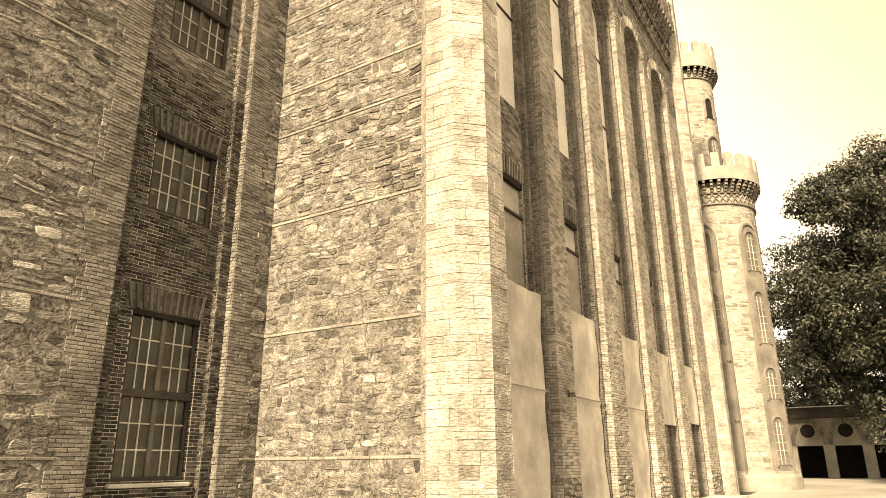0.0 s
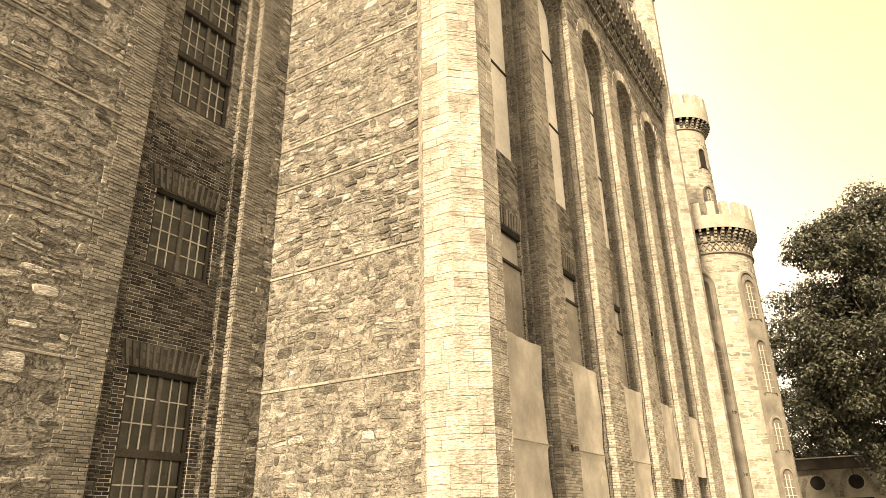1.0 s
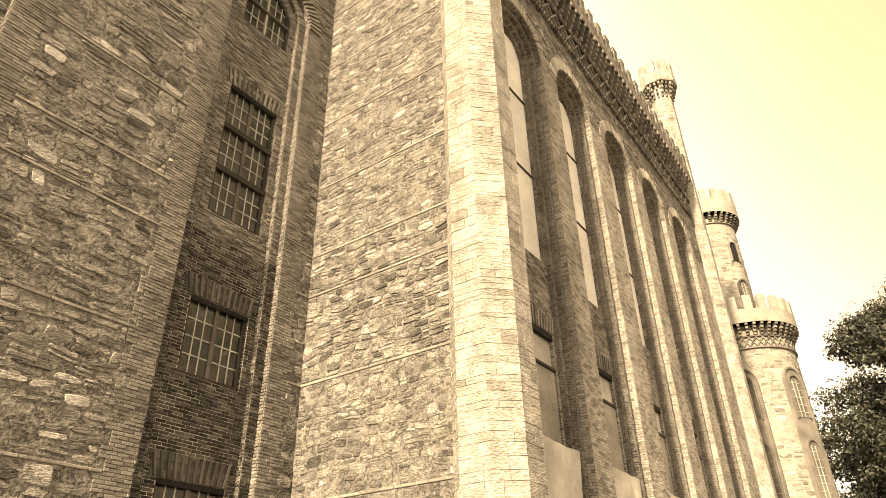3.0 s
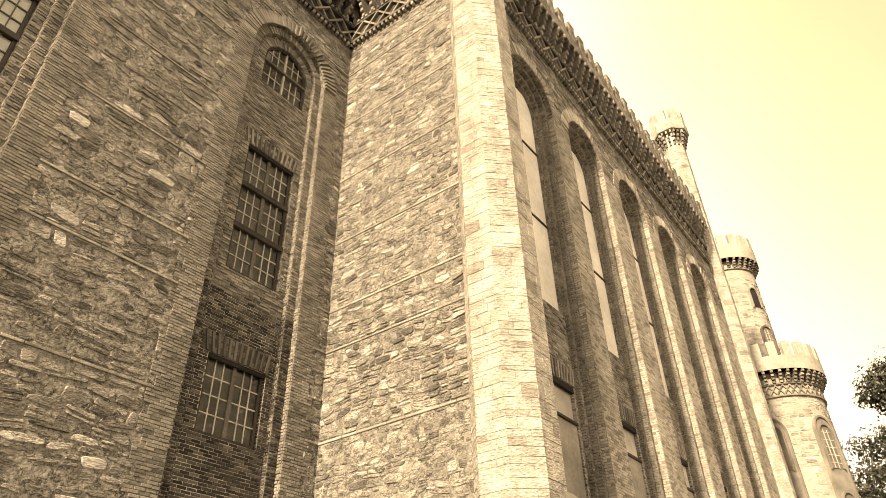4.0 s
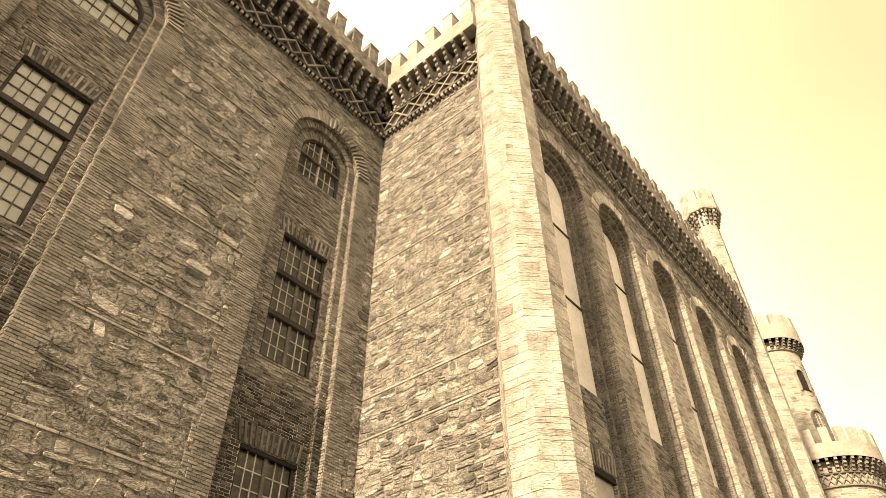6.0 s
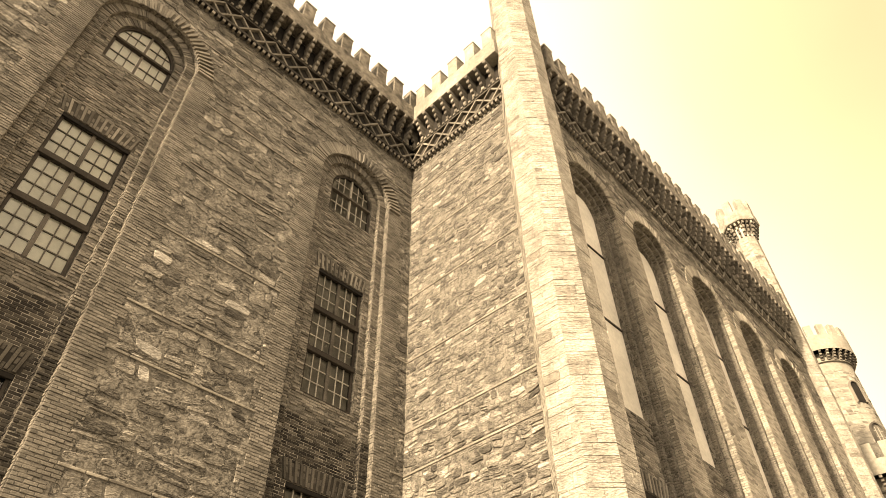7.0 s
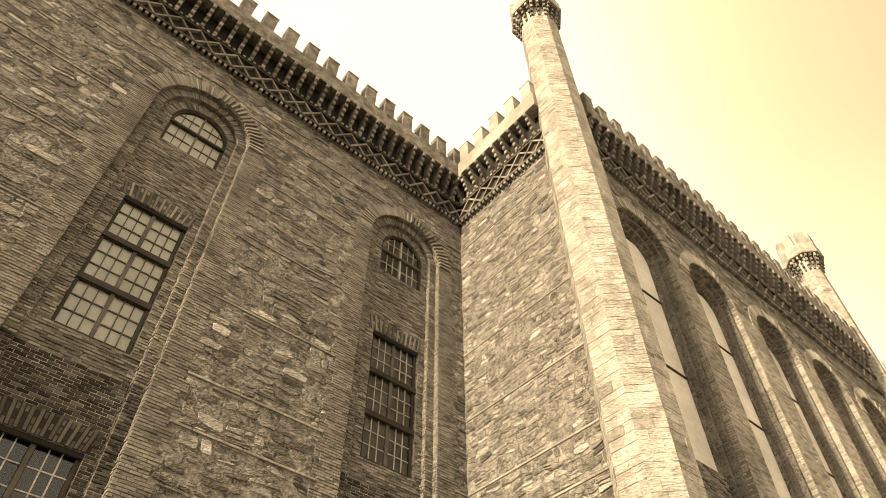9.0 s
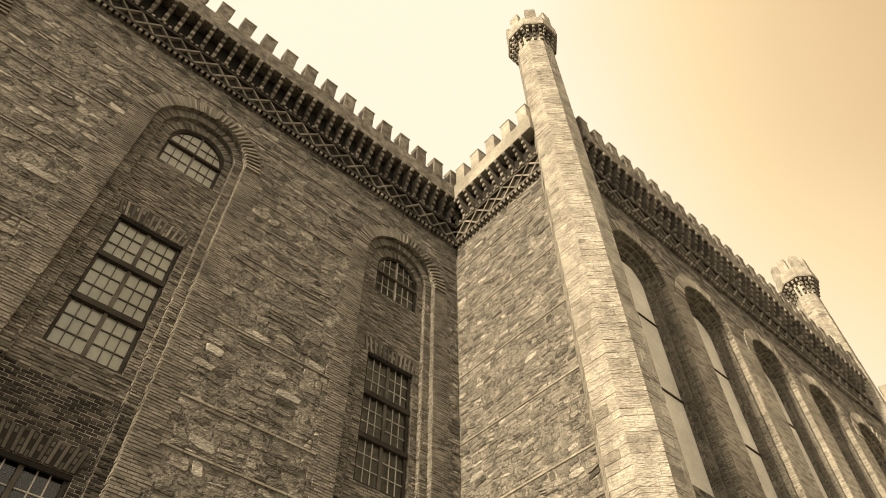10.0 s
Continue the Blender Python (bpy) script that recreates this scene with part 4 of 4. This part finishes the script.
def turret(x, y, seed, detail, lift=0.0, TUR_R=0.79, TUR_NECK=0.74, flare=0.33):
    """An octagonal stone turret with stepped corbels and a crenellated head."""
    top = empty("corner_turret", (x, y, 0), label="tall pale octagonal stone turret with a crenellated head", category="turret", group="corner turrets")
    zc, zp, zk, zm = (z + lift for z in TUR_Z)
    part("shaft", rings_mesh([octagon(TUR_R - 0.011, 0), octagon(TUR_R - 0.011, 20.39), octagon(TUR_R - 0.018, 20.4), octagon(TUR_NECK - 0.018, zp)]), MORTAR_PALE, top)
    s_of = lambda r: r * math.tan(math.pi / 8)  # noqa: E731
    r = random.Random(seed)
    for k in detail:
        ang = math.pi / 4 * k
        n = np.array((math.cos(ang), math.sin(ang), 0))
        u = np.array((-n[1], n[0], 0))
        made = {}
        z = 0.0
        rr = random.Random(seed + 5)
        while z < zc:
            h = rr.choice((0.09, 0.13, 0.18, 0.24, 0.3))
            if z > 20.4:
                h = rr.choice((0.08, 0.09, 0.14))
            h = min(h, zc - z)
            rad = TUR_R if z < 20.4 else TUR_R + (TUR_NECK - TUR_R) * (z - 20.4) / (zp - 20.4) - 0.012
            s = s_of(rad) + 0.004
            cuts = [-s]
            while cuts[-1] < s - 1e-6:
                w = r.uniform(0.18, 0.55) if h > 0.1 else r.uniform(0.2, 0.3)
                cuts.append(s if s - cuts[-1] - w < 0.14 else cuts[-1] + w)
            for p, q in zip(cuts, cuts[1:]):
                g = 0.004
                j = lambda: r.uniform(-0.003, 0.003)  # noqa: E731
                made.setdefault(round(rad, 3), []).append(([(p + g * (p > -s + .01), z + g + j()), (q - g * (q < s - .01), z + g + j()), (q - g * (q < s - .01), z + h - g + j()), (p + g * (p > -s + .01), z + h - g + j())], r.uniform(-0.002, 0.006), 0.003, (r.uniform(-.012, .012), r.uniform(-.025, .025))))
            z += h
        singles = 45
        for rad, some in sorted(made.items(), reverse=True):
            pl = Plane(n * rad, u, n)
            lay("stone_block", pl, some, ASHLAR, top, singles if rad == TUR_R else 0)
    head = part("head", rings_mesh([octagon(TUR_NECK + flare - 0.01, zp), octagon(TUR_NECK + flare + 0.02, zp + 0.08), octagon(TUR_NECK + flare, zk), octagon(TUR_NECK + 0.02, zk), octagon(TUR_NECK + 0.02, zk - 0.3)]), ASHLAR, top)
    s = s_of(TUR_NECK + flare)
    for k in range(8):
        ang = math.pi / 4 * k
        bm = bmesh.new()
        add_box(bm, TUR_NECK + 0.08, TUR_NECK + flare + 0.005, -s * 0.52, s * 0.52, zk - 0.01, zm, 0.015)
        m = part("merlon", bm, ASHLAR, head)
        m.rotation_euler.z = ang
        for t in (-0.62, 0.0, 0.62):
            bm = bmesh.new()
            for q in range(4):
                v0 = zc + (zp - zc) * q / 4
                add_box(bm, TUR_NECK - 0.05, TUR_NECK + 0.06 + flare * 0.23 * q, t * s - 0.055, t * s + 0.055, v0 + 0.02, v0 + (zp - zc) / 4 - 0.015, 0.012)
            c = part("corbel", bm, BRICK, head)
            c.rotation_euler.z = ang
    return top


turret(10.88, 6.44, 5, (2, 3, 4, 5, 6, 7), lift=0.9)
turret(F_END, 6.42, 9, (3, 4, 5, 6, 7), lift=0.6, TUR_R=0.60, TUR_NECK=0.60, flare=0.40)


# ---- far round towers ----
def ring_wall(r0, r1, z0, z1, n=56):
    circle = lambda r, z: [Vector((r * math.cos(2 * math.pi * i / n), r * math.sin(2 * math.pi * i / n), z)) for i in range(n)]  # noqa: E731
    return rings_mesh([circle(r0, z0), circle(r1, z0), circle(r1, z1), circle(r0, z1)], cap=False)


def lancet(parent, r, ang, z0, z1, half, pane_mat, barred=True):
    """A round-headed window set in the tower's wall, with a brick surround."""
    spring = z1 - half
    turn = Matrix.Rotation(ang, 4, "Z")
    outline = lambda k: [(-k, z0 - (k - half))] + [(k * -math.cos(math.pi * i / 14), spring + k * 1.25 * math.sin(math.pi * i / 14)) for i in range(15)] + [(k, z0 - (k - half))]  # noqa: E731
    bm = bmesh.new()
    rows = [[bm.verts.new(turn @ Vector((d, u, v))) for u, v in outline(k)] for d, k in ((r - 0.3, half), (r + 0.09, half), (r + 0.09, half + 0.09), (r - 0.2, half + 0.09))]
    for p, q in zip(rows, rows[1:]):
        for i in range(len(p) - 1):
            bm.faces.new((p[i], p[i + 1], q[i + 1], q[i]))
    bmesh.ops.recalc_face_normals(bm, faces=bm.faces)
    win = part("window", bm, BRICK, parent)
    bm = bmesh.new()
    bm.faces.new([bm.verts.new(turn @ Vector((r + 0.005, u, v))) for u, v in outline(half)])
    part("pane", bm, pane_mat, win)
    if barred:
        bm = bmesh.new()
        for k in (-0.33, 0.33):
            add_box(bm, r, r + 0.035, k * half - 0.018, k * half + 0.018, z0, z1 - half * 0.4)
        z = z0 + 0.3
        while z < z1 - half * 0.3:
            add_box(bm, r, r + 0.03, -half, half, z - 0.016, z + 0.016)
            z += 0.42
        bm.transform(turn)
        part("glazing_grid", bm, FRAME, win)
    return win


def round_tower(name, x, y, z_ground, r, rp, zs, label, windows, corbels=40, lattice=True):
    zl, zc, zp, zk, zm = zs
    top = empty(name, (x, y, z_ground), label=label, category="tower", group="round towers")
    g = -z_ground
    circle = lambda q, z, n=56: [Vector((q * math.cos(2 * math.pi * i / n), q * math.sin(2 * math.pi * i / n), z + g)) for i in range(n)]  # noqa: E731
    part("shaft", rings_mesh([circle(r, z_ground - 0.2), circle(r, zl), circle(r, zp)]), TOWER_STONE, top)
    part("plinth", rings_mesh([circle(r + 0.3, z_ground - 0.2), circle(r + 0.3, z_ground + 0.55), circle(r + 0.15, z_ground + 0.75), circle(r + 0.15, z_ground + 0.85), circle(r - 0.02, z_ground + 0.9)]), TOWER_STONE, top)
    band = bmesh.new()
    n = 44
    for i in range(n if lattice else 0):
        a0, a1 = 2 * math.pi * i / n, 2 * math.pi * (i + 1) / n
        for s in (0, 1):
            pts = [(a0, zl + 0.12), (a1, zc - 0.1)] if s else [(a0, zc - 0.1), (a1, zl + 0.12)]
            vs = []
            for d in (r - 0.02, r + 0.09):
                for (ang, z), off in ((pts[0], -.06), (pts[1], -.06), (pts[1], .06), (pts[0], .06)):
                    vs.append(band.verts.new((d * math.cos(ang), d * math.sin(ang), z + off + g)))
            for f in ((4, 5, 6, 7), (0, 1, 5, 4), (2, 3, 7, 6)):
                band.faces.new([vs[i2] for i2 in f])
    bmesh.ops.recalc_face_normals(band, faces=band.faces)
    if lattice:
        part("lattice_band", band, BRICK, top, kind="stuff")
    for z in (zl, zc - 0.04) if lattice else (zc - 0.04,):
        part("string_course", rings_mesh([circle(r, z - 0.05), circle(r + 0.12, z - 0.03), circle(r + 0.12, z + 0.05), circle(r, z + 0.07)], False), BRICK_PALE, top)
    bm = bmesh.new()
    for q in range(4):
        v0 = zc + (zp - zc) * q / 4 + g
        add_box(bm, r - 0.1, r + 0.08 + (rp - r - 0.1) * (q + 1) / 4, -0.075, 0.075, v0 + 0.02, v0 + (zp - zc) / 4 - 0.02)
    first = part("corbel", bm, BRICK, top)
    for i in range(1, corbels):
        part("corbel", first.data, None, top).rotation_euler.z = 2 * math.pi * i / corbels
    bm = ring_wall(rp - 0.35, rp, zp + g, zk + g)
    part("parapet", bm, TOWER_STONE, top)
    part("deck", rings_mesh([circle(rp - 0.36, zp), circle(rp - 0.36, zp + 0.2)]), MORTAR, top)
    part("parapet_floor", rings_mesh([circle(r, zp), circle(rp - 0.01, zp), circle(rp - 0.01, zp + 0.02), circle(r, zp + 0.02)], False), MORTAR, top)
    m = max(10, int(2 * math.pi * rp / 0.85))
    bm = bmesh.new()
    w = math.pi * rp / m * 0.55
    add_box(bm, rp - 0.33, rp - 0.003, -w, w, zk - 0.02 + g, zm + g, 0.02)
    first = part("merlon", bm, TOWER_STONE, top)
    for i in range(1, m):
        part("merlon", first.data, None, top).rotation_euler.z = 2 * math.pi * i / m
    pieces = rubble(lambda z: [(r * radians(160), r * radians(300))], z_ground + 0.9, zl - 0.05, row=(0.16, 0.34), length=(0.25, 0.6), seed=int(zl), proud=(-0.002, 0.02), warp=0.5)
    skip = [(r * radians(w[0]), w[3] + 0.08, w[1], w[2] + 0.1) for w in windows]
    keep = [q for q in pieces if not any(abs(np.mean([a for a, _ in q[0]]) - u) < h + 0.1 and z0 < q[0][0][1] < z1 for u, h, z0, z1 in skip)]
    drum = Drum(r)
    lay("stone_block", drum, [([(a, b + g) for a, b in q[0]], *q[1:]) for q in keep], TOWER_BLOCK, top, 100)
    for ang, z0, z1, half, mat, barred in windows:
        lancet(top, r if half > 0.6 or r < 2 else r + 0.03, radians(ang), z0 + g, z1 + g, half, mat, barred)
    return top


D1, A1 = 44.0, radians(9.4)
round_tower("round_tower", D1 * math.cos(A1), D1 * math.sin(A1), 0.3, 2.65, 3.2, (16.55, 17.3, 18.0, 18.85, 19.75), "broad pale stone round tower with a crenellated parapet",
            [(238.5, 1.0, 15.1, 0.62, BRICK_PALE, False), (238.5, 12.4, 14.7, 0.42, BLIND, True), (238.5, 8.1, 11.0, 0.42, BLIND, True), (238.5, 5.0, 6.6, 0.45, BLIND, True), (238.5, 1.5, 3.9, 0.45, BLIND, True),
             (178.5, 1.0, 15.1, 0.62, BRICK_PALE, False), (178.5, 12.4, 14.8, 0.42, BLIND, False), (178.5, 8.1, 11.0, 0.42, BLIND, True)], 44)
D2, A2 = 50.0, radians(10.05)
round_tower("round_tower", D2 * math.cos(A2), D2 * math.sin(A2), 0.4, 2.02, 2.56, (28.6, 29.3, 30.0, 31.25, 32.15), "slender taller round stone tower with a crenellated head",
            [(238, 25.95, 27.45, 0.34, SHADE_BLACK, False), (238, 22.2, 24.2, 0.40, BLIND, True)], 32, lattice=False)

# ---- arcade beyond the yard ----
AX, AZ = 58.0, 0.5
arc = empty("arcade", (AX, 2.0, AZ), label="low arcade with dark openings and round oculi under an eave", category="arcade")
PITCH, OPEN = 2.45, 1.72
edges = [5.7 - PITCH * i for i in range(8)]
part("end_wall", box(0.0, 0.5, 5.7 - 2.0, 12.0, 0, 4.9), TOWER_STONE, arc)
for top_y in edges:
    part("spandrel", box(0.0, 0.5, top_y - OPEN - 2.0, top_y - 2.0, 2.25, 4.9), TOWER_STONE, arc)
    part("pier", box(0.0, 0.5, top_y - PITCH - 2.0, top_y - OPEN - 2.0, 0, 4.9), TOWER_STONE, arc)
# back, floor and ceiling are black: the arcade's inner shade as colour
part("interior", box(4.0, 4.1, -18, 10, 0, 4.9), SHADE_BLACK, arc)
part("floor", box(0.5, 4.0, -18, 10, 0.0, 0.02), SHADE_BLACK, arc)
part("ceiling_slab", box(0.5, 4.0, -18, 10, 4.6, 4.9), SHADE_BLACK, arc)
# deep dark eave also holds the shade it throws on the wall
part("eave", box(-0.7, 4.4, -18, 10, 4.2, 4.95, 0.03), DARK_WOOD, arc)
part("roof", box(-0.75, 4.4, -18, 10, 4.95, 5.03, 0.02), STEP_STONE, arc)
for top_y in edges:
    cy = top_y - OPEN / 2 - 2.0
    bm = bmesh.new()
    for i in range(22):
        t0, t1 = math.pi * (i + 0.08) / 22, math.pi * (i + 0.92) / 22
        vs = [bm.verts.new((d, cy + q * 1.08 * math.cos(t), 2.3 + q * 1.75 * math.sin(t))) for d in (0.0, -0.12) for q, t in ((0.86, t0), (1.1, t0), (1.1, t1), (0.86, t1))]
        for f in ((4, 5, 6, 7), (0, 1, 5, 4), (1, 2, 6, 5), (2, 3, 7, 6), (3, 0, 4, 7)):
            bm.faces.new([vs[j] for j in f])
    bmesh.ops.recalc_face_normals(bm, faces=bm.faces)
    part("arch_ring", bm, BRICK_PALE, arc, kind="stuff")
    bm = bmesh.new()
    bm.faces.new([bm.verts.new((-0.01, cy + 0.5 * math.cos(2 * math.pi * i / 24), 3.3 + 0.5 * math.sin(2 * math.pi * i / 24))) for i in range(24)])
    # black disc stands in for the dark of the hole
    ocu = part("oculus", bm, SHADE_BLACK, arc)
    bm = bmesh.new()
    ring = [[bm.verts.new((d, cy + q * math.cos(2 * math.pi * i / 24), 3.3 + q * math.sin(2 * math.pi * i / 24))) for d, q in ((0.0, 0.49), (-0.1, 0.49), (-0.1, 0.58), (0.0, 0.58))] for i in range(25)]
    for p, q in zip(ring, ring[1:]):
        for i in range(3):
            bm.faces.new((p[i], p[i + 1], q[i + 1], q[i]))
    bmesh.ops.recalc_face_normals(bm, faces=bm.faces)
    part("rim", bm, TOWER_STONE, ocu)

# ---- steps before the door ----
steps = empty("entrance_steps", (27.5, 5.3, 0), label="low white stone steps before the door of the long front", category="steps")
for i in range(3):
    part("step", box(-4.2 + 0.5 * i, 4.2 - 0.5 * i, -1.0 + 0.35 * i, 0.95, 0.13 * i, 0.13 * (i + 1), 0.012), STEP_STONE, steps)


# ---- trees ----
def tree(x, y, z, height, radius, seed, label, clumps=90, leaves=330, lean=0.0):
    """A broad-leaved tree: tapered trunk, limbs, and a crown of clumps of small leaves with gaps between them."""
    r = random.Random(seed)
    top = empty("tree", (x, y, z), label=label, category="tree", group="trees beyond the yard")
    bm = bmesh.new()

    def limb(p, q, r0, r1, sides=9):
        ax = (q - p).normalized()
        e1 = ax.orthogonal().normalized()
        e2 = ax.cross(e1)
        rows = [[bm.verts.new(o + rad * (e1 * math.cos(2 * math.pi * i / sides) + e2 * math.sin(2 * math.pi * i / sides))) for i in range(sides)] for o, rad in ((p, r0), (p.lerp(q, 0.5), (r0 + r1) * 0.48), (q, r1))]
        for a, b in zip(rows, rows[1:]):
            for i in range(sides):
                bm.faces.new((a[i], a[(i + 1) % sides], b[(i + 1) % sides], b[i]))

    fork = Vector((0, 0, height * 0.27))
    limb(Vector((0, 0, -0.1)), fork, 0.48, 0.34, 12)
    centres = []
    mid, half = height * 0.56, height * 0.44
    while len(centres) < clumps:
        # a bough: clumps of leaves spread in a drooping layer round its end
        v = Vector((r.uniform(-1, 1), r.uniform(-1, 1), r.uniform(-1, 1)))
        if not 0.30 < v.length < 0.97:
            continue
        shape = 1.0 if v.z < 0.1 else 1.0 - 0.25 * v.z
        end = Vector((v.x * radius * shape, v.y * radius * shape, mid + v.z * half))
        for _ in range(5):
            d = Vector((r.gauss(0, 1), r.gauss(0, 1), 0)) * radius * 0.13
            centres.append(end + d + Vector((0, 0, r.uniform(-0.7, 0.7) - 0.25 * d.length)))
    for c in centres[::9]:
        m = fork.lerp(c, 0.5) + Vector((0, 0, 0.6))
        limb(fork, m, 0.12, 0.06, 6)
        limb(m, c, 0.06, 0.02, 6)
    part("trunk", bm, BARK, top)
    verts, faces = [], []
    for c in centres:
        cr = r.uniform(0.65, 1.25) * radius / 6.0
        for _ in range(leaves):
            d = Vector((r.gauss(0, 1), r.gauss(0, 1), r.gauss(0, 0.5))).normalized() * cr * r.uniform(0.2, 1.0) ** 0.6
            d.z = d.z * 0.95 - 0.10 * (d.x * d.x + d.y * d.y) / cr
            o = c + d
            n = (d.normalized() + Vector((r.uniform(-.7, .7), r.uniform(-.7, .7), r.uniform(0.0, 1.0)))).normalized()
            e1 = n.orthogonal().normalized()
            e1.rotate(Matrix.Rotation(r.uniform(0, 6.3), 3, n))
            e2 = n.cross(e1)
            s = r.uniform(0.06, 0.12)
            k = len(verts)
            verts += [o - e1 * s * 1.3, o + e2 * s * 0.7 - e1 * s * 0.2, o + e1 * s * 1.3 - n * s * 0.5, o - e2 * s * 0.7 - e1 * s * 0.2]
            faces.append((k, k + 1, k + 2, k + 3))
    part("crown", raw("crown", verts, faces), LEAF, top, kind="stuff")
    return top


tree(49.0, -2.2, 0.45, 20.8, 7.3, 31, "tall dark broad-leaved tree at the edge of the yard", 700, 240)
tree(68.0, 4.6, 0.5, 17.0, 6.5, 32, "dark leafy tree behind the arcade", 300, 170)
tree(66.0, -9.0, 0.5, 20.0, 7.5, 33, "dark leafy tree behind the arcade", 330, 170)


# ---- small fixtures ----
def wall_fixture(x, y, z, label):
    """A small dark lamp on an arm, fixed to the masonry."""
    top = empty("wall_lamp", (x, y, z), label=label, category="lamp", group="small wall lamps")
    part("plate", box(-0.06, 0.06, -0.02, 0.0, -0.08, 0.08, 0.006), DARK_WOOD, top)
    part("arm", box(-0.015, 0.015, -0.12, -0.02, -0.015, 0.015, 0.004), DARK_WOOD, top)
    bm = bmesh.new()
    bmesh.ops.create_cone(bm, cap_ends=True, segments=16, radius1=0.06, radius2=0.035, depth=0.12)
    bm.transform(Matrix.Translation((0, -0.13, -0.02)))
    part("shade", bm, DARK_WOOD, top)
    return top


wall_fixture(15.55, YF - 0.002, 3.25, "small dark lamp on the brick pier")
wall_fixture(33.42, 5.60, 6.1, "small dark lamp on the far turret")
wall_fixture(33.42, 5.60, 3.4, "small dark lamp on the far turret")
